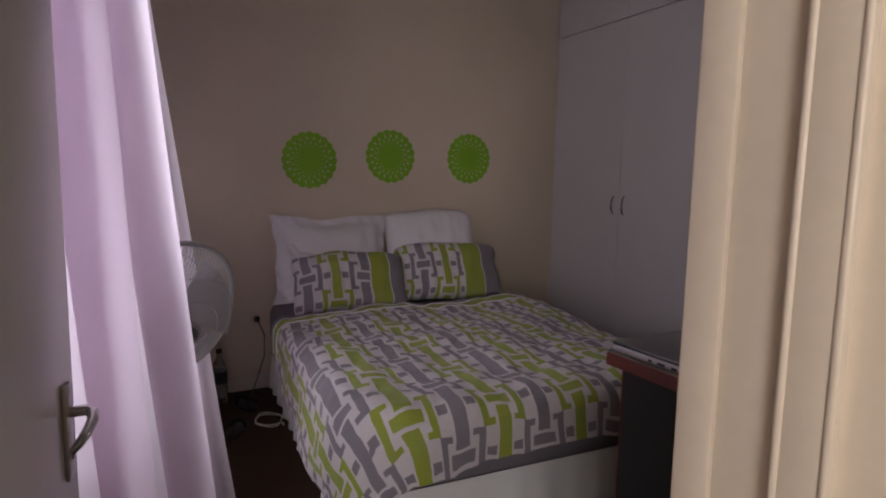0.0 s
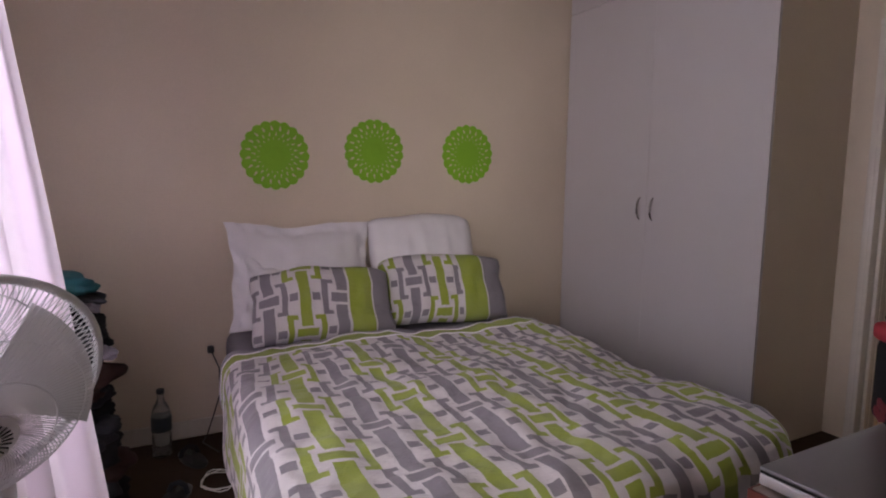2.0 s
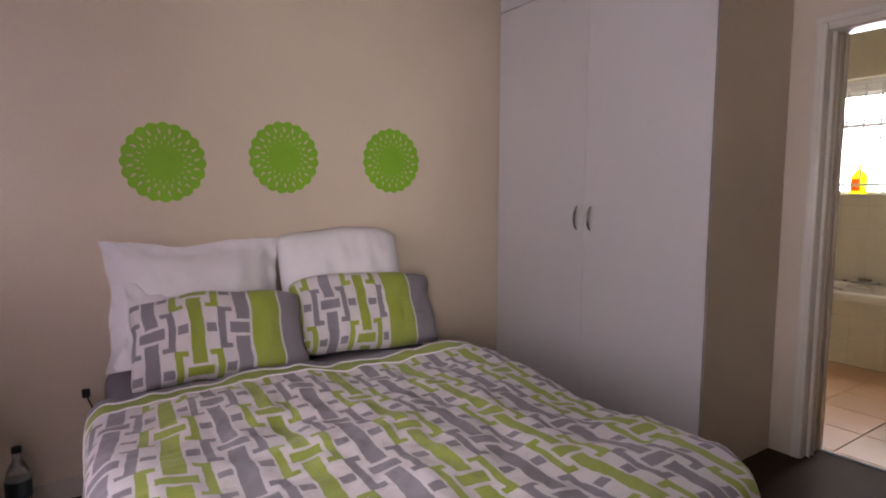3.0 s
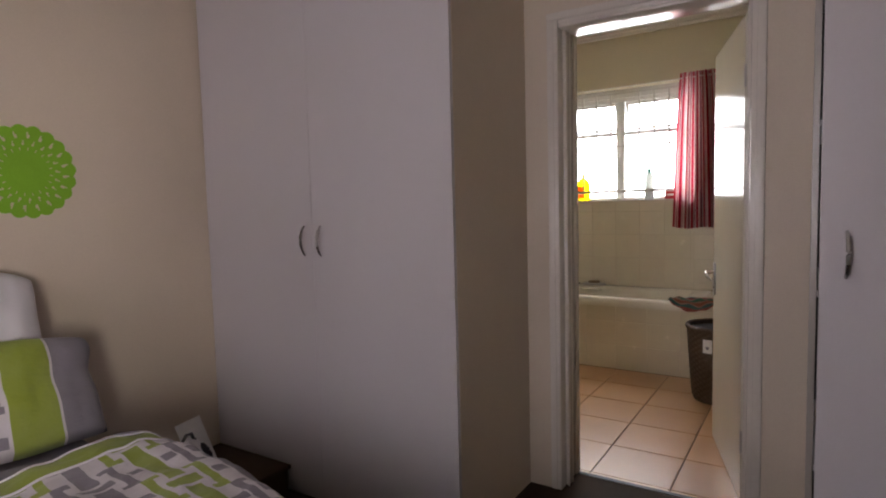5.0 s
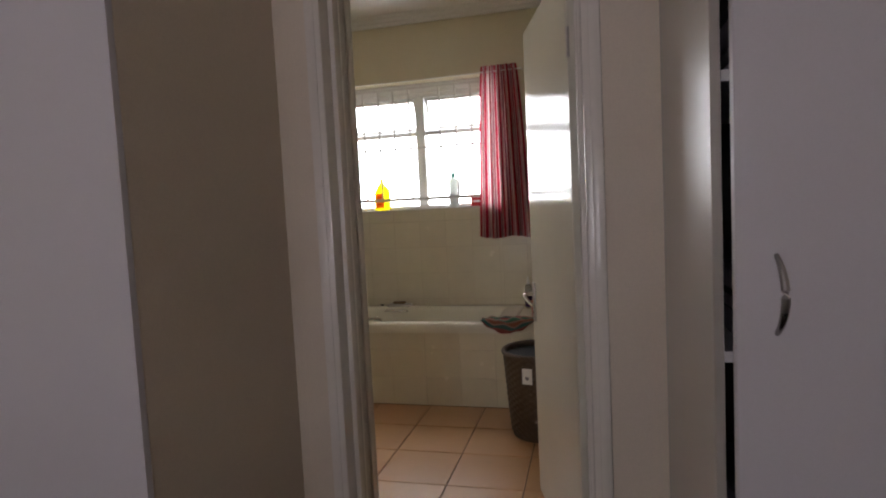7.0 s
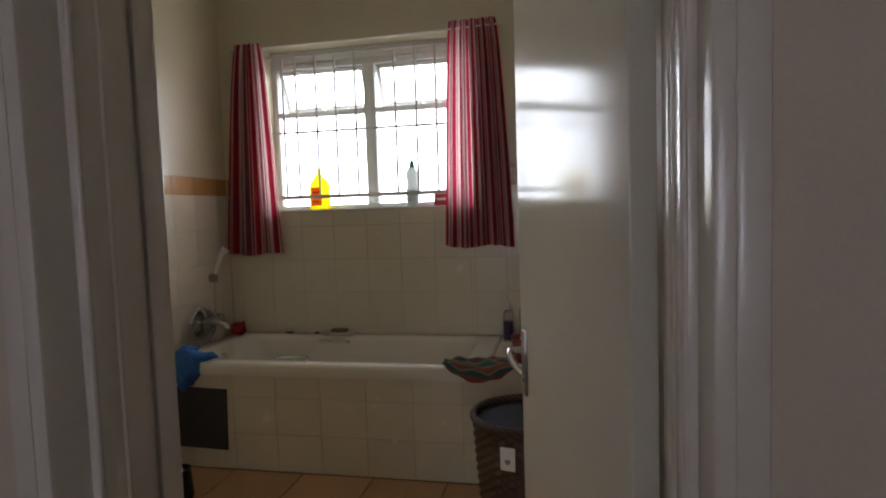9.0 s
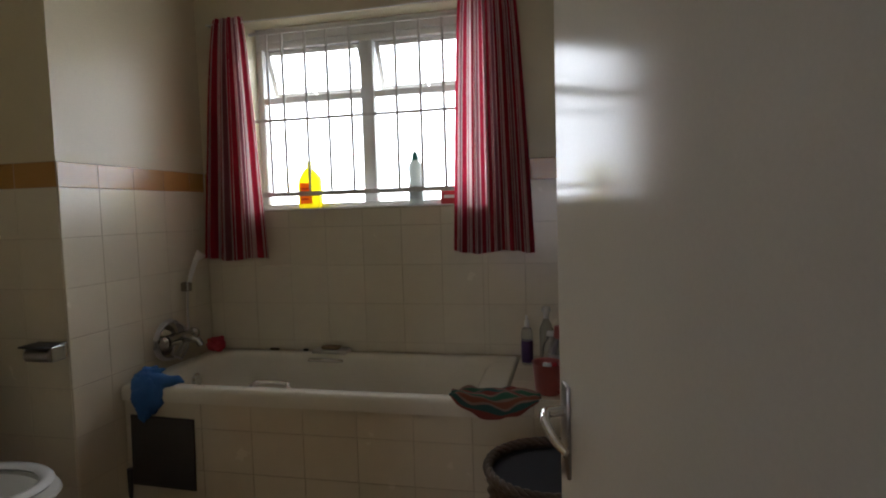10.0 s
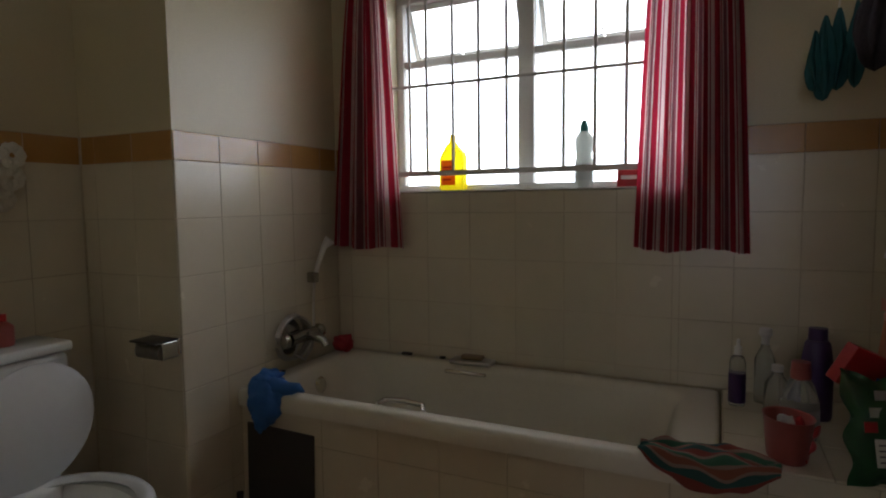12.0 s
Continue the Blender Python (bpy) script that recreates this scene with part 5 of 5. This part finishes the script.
green = packet("green refill packet with white printed panel", GREEN_PACK, 6.78, 2.36, LEDGE, 0.20, 0.27, 0.06, -70, 14, 1.0, [(-0.055, 0.05, 0.045, 0.115, PAPER), (-0.06, 0.165, -0.015, 0.188, PALE_PLASTIC), (0.02, 0.18, 0.06, 0.205, PALE_PLASTIC), (0.01, 0.13, 0.05, 0.15, GREY_LABEL), (-0.045, 0.205, 0.005, 0.228, GREY_LABEL), (-0.075, 0.13, -0.045, 0.155, RED_PLASTIC)])
for k in range(4):
    part("text_bar", moved(box(-0.048, -0.0405, 0.060 + 0.013 * k, 0.038, -0.0395, 0.064 + 0.013 * k), pose(0, 0, 0, -14)), GREY_COTTON, green)
rbox = thing("carton", "red printed carton leaning on the bottles", "box", 6.98, 2.385, LEDGE + 0.165, 28)
part("carton", moved(box(-0.02, -0.12, 0.0, 0.02, 0.12, 0.11, 0.002), pose(0, 0, 0, 24, -12, 0)), RED_PLASTIC, rbox)
for a, b, c, e, mm in ((-0.05, 0.02, 0.02, 0.055, BLUE_CLOTH), (-0.09, 0.085, 0.0, 0.092, PALE_PLASTIC)):
    part("printed_panel", moved(box(-0.0212, a, b, -0.0204, c, e), pose(0, 0, 0, 24, -12, 0)), mm, rbox)

# hanging things on the side wall and in the corner
rail = thing("towel_rail", "chrome towel rail on the bathroom side wall", "towel rail", 6.86, BSOUTH, 1.20)
part("rail", tube([(-0.45, 0.07, 0), (0.36, 0.07, 0)], 0.008, 10), CHROME, rail, smooth=60)
for x in (-0.45, 0.36):
    part("post", tube([(x, 0.0, 0), (x, 0.075, 0)], 0.011, 10), CHROME, rail, smooth=60)
TOWEL = material("coral towelling", (0.62, 0.27, 0.18), 0.95, vary=0.14, grain=420, blot=7, relief=0.7, depth=0.004)
BAND_CLOTH = material("pale coral towel band", (0.70, 0.42, 0.34), 0.85, vary=0.08, grain=500, relief=0.4)
hanging("towel", "coral pink towel with a pale woven band hanging on the rail", TOWEL, ((7.10, 2.312), (6.46, 2.312)), ((7.19, 2.33), (6.44, 2.33)), 0.74, 1.21, 3.0, 0.018, 0.95, 80, 24, 0.3)
tagged(bpy.data.objects["towel"], "", "towel")
hanging("woven_band", "", BAND_CLOTH, ((7.152, 2.3285), (6.448, 2.3285)), ((7.160, 2.3305), (6.446, 2.3305)), 0.925, 0.965, 3.0, 0.018, 0.95, 80, 3, 0.3, under=bpy.data.objects["towel"])


def terry(u, v):
    """A thick folded cloth over the rail: v runs up the front, over the top and down behind."""
    k = v / 0.42
    front, top = 0.40, 0.56
    wave = 0.006 * noise.noise((u * 9, v * 9, 4.0)) + 0.004 * math.sin(13 * u)
    if k < front:
        return (6.83 + 0.14 * (1 - k / front) - u, 2.362 + wave, 1.085 + 0.10 * u + (0.14 - 0.10 * u) * k / front + 0.02 * math.sin(4 * u + 0.6))
    if k < top:
        a = math.pi * (k - front) / (top - front)
        return (6.83 - u, 2.337 + 0.025 * math.cos(a) + wave, 1.225 + 0.022 * math.sin(a) + 0.012 * math.sin(4 * u + 0.6))
    return (6.83 - u, 2.312 + wave * 0.5, 1.225 - 0.10 * (k - top) / (1 - top))


tagged(part("face_cloth", sheet(terry, 44, 36, 0, 0.42, 0, 0.42, 0.008), WHITE_COTTON, smooth=80), "thick white face cloth folded over the coral towel", "cloth")
hanging("cloth_strip", "dark red cloth hanging beside the towel", RED_CLOTH, ((6.37, 2.36), (6.27, 2.36)), ((6.40, 2.362), (6.25, 2.362)), 0.92, 1.10, 1.5, 0.01, 0.2, 24, 12, 2.3)
tagged(bpy.data.objects["cloth_strip"], "", "cloth")
line = thing("washing_line", "thin white washing line across the bath corner", "washing line", 7.1, 2.42, 1.98)
part("line", tube([(0.325, 0.09, 0.0), (0.1, 0.04, -0.008), (-0.4, -0.09, -0.008), (-0.7, -0.185, 0.0)], 0.003, 6), WHITE_PLASTIC, line)
DUSKY = material("dusky purple-grey net", (0.040, 0.034, 0.050), 0.85, vary=0.4, grain=160, blot=20, relief=0.6, depth=0.006)


def pleated(r, h, pleats, seed):
    """A bunched net hanging from a knot: narrow at the top, wide and pleated lower down."""
    def f(u, v):
        a = 2 * math.pi * u
        fat = (0.12 + 0.88 * min(1.0, 1.5 * v) ** 0.8) * max(0.0, 1 - v ** 7) ** 0.5
        k = r * fat * (1 + 0.20 * math.sin(pleats * a + 2 * math.sin(3 * v + seed)) + 0.30 * noise.noise((2 * math.cos(a), 2 * math.sin(a), 3 * v + seed)))
        return (k * math.cos(a), 0.75 * k * math.sin(a), -h * v + 0.02 * math.sin(3 * a + seed) * v)
    return sheet(f, 72, 26, 0, 1, 0, 1)


teal = thing("hanging_sponge", "teal net gloves and sponge hanging on the line", "cloth", 7.2, 2.445, 1.965)
part("loop", tube([(0, 0, 0.01), (0.006, -0.004, -0.06), (0, 0.004, -0.15)], 0.003, 6), WHITE_PLASTIC, teal)
for dx, dy, dz, r, h, k in ((0, 0.035, -0.17, 0.042, 0.23, 1), (0.01, 0.0, -0.15, 0.04, 0.22, 2), (-0.01, -0.04, -0.14, 0.036, 0.23, 3), (0, 0.06, -0.21, 0.03, 0.16, 4)):
    part("glove", moved(pleated(r, h, 5, 1.7 * k), pose(dx, dy, dz)), TEAL_CLOTH, teal, smooth=80)
puff = thing("hanging_sponge", "dusky purple net sponge on a white strap", "cloth", 7.0, 2.395, 1.965)
part("strap", box(-0.004, -0.012, -0.12, 0.004, 0.012, 0.012, 0.003), WHITE_PLASTIC, puff)
part("net", moved(pleated(0.062, 0.25, 9, 5.2), pose(0, 0, -0.11)), DUSKY, puff, smooth=80)


def pennant(u, v):
    k = 1 - v / 0.34
    return (0.02 * math.sin(24 * u + 3 * k), (u - 0.085) * (0.75 + 0.35 * k), -0.33 * k * (0.82 + 1.1 * (u - 0.04)) + 0.012)


red = thing("hanging_cloth", "bright red cloth slung over the line", "cloth", 6.7, 2.335, 1.965)
part("cloth", sheet(pennant, 24, 24, 0, 0.17, 0, 0.34, 0.003), RED_CLOTH, red, smooth=80)


# ---- toilet ----
wc = thing("toilet", "white porcelain toilet with its seat lid raised", "toilet", 6.09, 4.86)
rings = []
for y0, y1, w, z in ((-0.52, -0.16, 0.20, 0.0), (-0.52, -0.16, 0.19, 0.05), (-0.54, -0.16, 0.20, 0.16), (-0.66, -0.18, 0.30, 0.30), (-0.73, -0.18, 0.36, 0.375), (-0.745, -0.18, 0.37, 0.39), (-0.74, -0.185, 0.36, 0.40), (-0.68, -0.24, 0.26, 0.398), (-0.65, -0.27, 0.22, 0.33), (-0.58, -0.34, 0.12, 0.22)):
    r = []
    for k in range(32):
        a = 2 * math.pi * k / 32
        r.append((w / 2 * math.cos(a), (y0 + y1) / 2 + (y1 - y0) / 2 * math.sin(a) * (1.0), z))
    rings.append(r)
part("bowl", loft(rings), PORCELAIN, wc, smooth=60)
part("cistern", box(-0.19, -0.185, 0.42, 0.19, -0.004, 0.785, 0.02, seg=3), PORCELAIN, wc, smooth=50)
part("cistern_lid", box(-0.20, -0.195, 0.787, 0.20, 0.0, 0.822, 0.012, seg=3), PORCELAIN, wc, smooth=50)
part("flush_lever", tube([(0.155, -0.186, 0.74), (0.155, -0.205, 0.74), (0.10, -0.212, 0.735)], 0.007, 8), CHROME, wc, "chrome flush lever", 60)
part("pedestal", box(-0.09, -0.30, 0.0, 0.09, -0.10, 0.42, 0.03, seg=3), PORCELAIN, wc, smooth=50)


def oval(r1, z0, z1, cy, n=40):
    bm = lathe([(0, z0), (r1 - 0.01, z0), (r1, z0 + 0.006), (r1, z1 - 0.006), (r1 - 0.012, z1), (0, z1)], n, (1, 1.06))
    return moved(bm, pose(0, cy, 0))


ring = tube([(0.165 * math.cos(2 * math.pi * k / 36), -0.47 + 0.21 * math.sin(2 * math.pi * k / 36), 0.412) for k in range(36)], 0.024, 8, closed=True)
bmesh.ops.scale(ring, vec=(1, 1, 0.5), space=Matrix.Translation((0, 0, -0.412)), verts=ring.verts)
part("seat", ring, SEAT_PLASTIC, wc, smooth=60)
lid = oval(0.186, 0, 0.018, 0.20)
part("seat_lid", moved(lid, pose(0, -0.262, 0.41, 97)), SEAT_PLASTIC, wc, "raised white lid", 50)
for x in (-0.07, 0.07):
    part("hinge", tube([(x - 0.02, -0.255, 0.418), (x + 0.02, -0.255, 0.418)], 0.011, 10), SEAT_PLASTIC, wc, smooth=60)
turned_bottle("small pink bottle on the cistern", 6.14, 4.78, 0.824, [(0, 0), (0.03, 0), (0.032, 0.008), (0.032, 0.06), (0.016, 0.075), (0, 0.076)], PINK_CLEAR, [(0, 0.077), (0.014, 0.077), (0.014, 0.10), (0, 0.101)], RED_PLASTIC)
garland = thing("flower_garland", "white silk flower garland on the wall", "ornament", 6.23, BNORTH - 0.02, 1.345)
rng = random.Random(7)
for k in range(5):
    bm = bmesh.new()
    for q in range(9):
        a = 40 * q
        join(bm, lathe([(0, 0), (0.019, 0.004), (0.008, 0.009), (0, 0.008)], 8), pose(0.026 * math.cos(radians(a)), 0.004 * (q % 2), 0.026 * math.sin(radians(a)), 90, 0, 0))
    part("flower", moved(bm, pose(rng.uniform(-0.03, 0.03), -0.012 * k, -0.06 + 0.035 * k)), FLOWER, garland)

tp = thing("toilet_roll_holder", "chrome toilet roll holder with no paper", "roll holder", NIBX, 4.49, 0.77)
part("back_plate", box(-0.012, -0.07, -0.025, -0.002, 0.07, 0.035, 0.003), CHROME, tp, smooth=50)
part("cover", box(-0.10, -0.065, 0.025, -0.012, 0.065, 0.033, 0.003), DARK_PANEL, tp, smooth=50)
part("roller", tube([(-0.062, -0.056, -0.008), (-0.062, 0.056, -0.008)], 0.026, 20), STEEL, tp, "bare steel roller", 50)
for y in (-0.062, 0.062):
    part("arm", box(-0.075, y - 0.004, -0.03, -0.012, y + 0.004, 0.026, 0.002), CHROME, tp)

# ---- laundry basket ----
basket = thing("laundry_basket", "round dark brown wicker laundry basket without lid", "basket", 6.39, 2.545)
for name, r0, r1, z0, z1 in (("weave", 0.165, 0.2, 0.02, 0.47),):
    def weave(u, v):
        a = 2 * math.pi * u
        rows = math.floor(v * 26)
        r = r0 + (r1 - r0) * v ** 0.8 + 0.0055 * math.sin(a * 22 + math.pi * rows) * (0.4 + 0.6 * abs(math.sin(math.pi * 26 * v))) + 0.003 * abs(math.sin(math.pi * 26 * v))
        return (r * math.cos(a), r * math.sin(a), z0 + (z1 - z0) * v)
    part(name, sheet(weave, 176, 78, 0, 1, 0, 1), WICKER, basket, "woven dark wicker side", 80)
bm = bmesh.new()
for q in range(3):
    pts = [((0.2 + 0.008 * math.sin(14 * a + 2.1 * q)) * math.cos(a), (0.2 + 0.008 * math.sin(14 * a + 2.1 * q)) * math.sin(a), 0.478 + 0.008 * math.cos(14 * a + 2.1 * q)) for a in [2 * math.pi * k / 120 for k in range(120)]]
    join(bm, tube(pts, 0.008, 6, closed=True))
part("braided_rim", bm, WICKER, basket, "braided rim", 60)
part("bottom", lathe([(0, 0.0), (0.163, 0.0), (0.165, 0.022), (0, 0.022)], 32), WICKER, basket)
part("lining", lathe([(0.188, 0.46), (0.155, 0.06), (0, 0.05)], 32), NAVY_CLOTH, basket, "dark cloth lining", 60)
part("washing", moved(lump(0.12, 0.12, 0.06, 2.2, rough=0.5), pose(0, 0, 0.13)), NAVY_CLOTH, basket, "dark washing", 80)
part("sock", moved(lump(0.055, 0.025, 0.02, 6.2, rough=0.5), pose(-0.05, 0.06, 0.20, 20, 30, 40)), WHITE_COTTON, basket, "pale sock", 80)
tagm = pose(0, 0, 0, 0, 0, -14)
part("paper_tag", moved(box(-0.213, -0.028, 0.34, -0.2105, 0.028, 0.425, 0.0005), tagm), PAPER, basket, "white paper tag with a small heart")
bm = bmesh.new()
for q in (-1, 1):
    join(bm, lathe([(0, 0), (0.007, 0), (0, 0.001)], 12), pose(-0.2136, 0.005 * q, 0.375, 0, -90, 0))
join(bm, box(-0.2144, -0.006, -0.006, -0.2136, 0.006, 0.006), pose(0, 0, 0.369) )
part("printed_heart", moved(bm, tagm), GREY_COTTON, basket)


# ---- tiles ----
def tile_mesh(name, du, dv, depth, bevel=0.0012):
    bm = box(-du / 2, -depth, -dv / 2, du / 2, 0, dv / 2)
    top = [e for e in bm.edges if all(abs(v.co.y + depth) < 1e-6 for v in e.verts)]
    bmesh.ops.bevel(bm, geom=top, offset=bevel, segments=1, affect="EDGES")
    me = bpy.data.meshes.new(name)
    bmesh.ops.recalc_face_normals(bm, faces=bm.faces)
    bm.to_mesh(me)
    bm.free()
    return me


MESHES = {}


def lay(parent, origin, along, normal_turn, u0, u1, cuts, mats, pitch, start, grout=0.0022, depth=0.0035, name="tile"):
    """Tiles on an upright face. along: unit step in plan for u; normal_turn: degrees that turn -y to the face's normal."""
    u = start
    while u < u1 - 0.01:
        a, b = max(u, u0), min(u + pitch, u1)
        u += pitch
        if b - a < 0.02:
            continue
        for (z0, z1), mat in zip(cuts, mats):
            key = (round(b - a, 3), round(z1 - z0, 3), mat.name)
            if key not in MESHES:
                MESHES[key] = tile_mesh(name, b - a - grout, z1 - z0 - grout, depth)
                MESHES[key].materials.append(mat)
            ob = new(name, MESHES[key])
            m = (a + b) / 2
            ob.matrix_world = pose(origin[0] + along[0] * m, origin[1] + along[1] * m, (z0 + z1) / 2, random.uniform(-0.25, 0.25), 0, normal_turn + random.uniform(-0.25, 0.25))
            ob.parent = parent
            ob.matrix_parent_inverse = parent.matrix_world.inverted()


ROWS6 = [(0.0, 0.21), (0.21, 0.41), (0.41, 0.61), (0.61, 0.81), (0.81, 1.01), (1.01, 1.21), (1.21, 1.41), (1.41, 1.51)]
T7 = [TILE] * 7 + [BAND]
GB = structure("tile_bed", [(BEAST - 0.002, BSOUTH, 0.5, BEAST, WY0, 1.512), (BEAST - 0.002, WY0, 0.5, BEAST, WY1, WZ0), (BEAST - 0.002, WY1, 0.5, BEAST, NIBY, 1.512), (NIBX, NIBY - 0.002, 0, BEAST, NIBY, 1.512), (NIBX - 0.002, NIBY, 0, NIBX, BNORTH, 1.512), (BATHWEST + 0.3, BSOUTH, 0, BEAST, BSOUTH + 0.002, 1.512), (BATHWEST, BNORTH - 0.002, 0, NIBX, BNORTH, 1.512)], GROUT, "grey-brown grout bed behind the wall tiles", "wall")
# joints of the window wall fall on y = 3.52
lay(wall_east, (BEAST, 0), (0, 1), -90, WY0 + 0.0, WY1, [(0.56, 0.61)] + ROWS6[3:6] + [(1.21, 1.298)], [TILE] * 5, 0.205, 2.495 + 0.205)
lay(wall_east, (BEAST, 0), (0, 1), -90, BSOUTH + 0.008, WY0, [(0.56, 0.61)] + ROWS6[3:], [TILE] + T7[3:], 0.205, 2.085)
lay(wall_east, (BEAST, 0), (0, 1), -90, WY1, NIBY - 0.008, [(0.56, 0.61)] + ROWS6[3:], [TILE] + T7[3:], 0.205, 4.135)
lay(wall_nib, (0, NIBY), (1, 0), 0, NIBX, BEAST - 0.008, ROWS6, T7, 0.20, NIBX)
lay(wall_nib, (NIBX, 0), (0, 1), -90, NIBY, BNORTH - 0.008, ROWS6, T7, 0.20, NIBY)
lay(wall_bath_south, (0, BSOUTH), (1, 0), 180, 5.9, BEAST - 0.008, ROWS6, T7, 0.20, 5.83)
lay(wall_bath_north, (0, BNORTH), (1, 0), 0, BATHWEST + 0.5, NIBX - 0.008, ROWS6, T7, 0.20, 5.305)
skirt = bpy.data.objects["bath_skirt"]
lay(skirt, (6.765, 0), (0, 1), -90, BSOUTH + 0.01, NIBY - 0.008, [(0.0, 0.19), (0.19, 0.375), (0.375, 0.497)], [TILE] * 3, 0.235, 2.155)
lay(skirt, (6.765, 0), (0, 1), -90, BSOUTH + 0.01, TY0 - 0.006, [(0.497, 0.556)], [TILE], 0.235, 2.155)

# ledge top and floor
floor_b = bpy.data.objects["bathroom_floor"]
k = 0
for i in range(8):
    for j in range(9):
        x0, y0 = 5.69 + 0.358 * (i - 3), 2.94 + 0.365 * (j - 3)
        a, b = max(x0, 4.935), min(x0 + 0.358, 6.758)
        c, d = max(y0, BSOUTH), min(y0 + 0.365, BNORTH)
        if b - a < 0.02 or d - c < 0.02:
            continue
        key = ("floor", round(b - a, 3), round(d - c, 3))
        if key not in MESHES:
            MESHES[key] = tile_mesh("tile", b - a - 0.006, d - c - 0.006, 0.006, 0.0015)
            MESHES[key].materials.append(FLOOR_TILE)
        ob = new("tile", MESHES[key])
        ob.matrix_world = pose((a + b) / 2, (c + d) / 2, -0.006, -90)
        ob.parent = floor_b
for i, (a, b) in enumerate(((6.768, 6.99), (6.99, 7.21), (7.21, 7.422))):
    for c, d in ((BSOUTH + 0.01, 2.48), (2.48, TY0 - 0.006)):
        ob = new("tile", tile_mesh("tile", b - a - 0.004, d - c - 0.004, 0.007))
        ob.data.materials.append(TILE)
        ob.matrix_world = pose((a + b) / 2, (c + d) / 2, 0.5535, -90)
        ob.parent = skirt
structure("threshold", [(4.92, DY0, -0.003, 4.945, DY1, 0.004)], DARK_PANEL, "thin dark threshold strip under the bathroom door", "threshold")
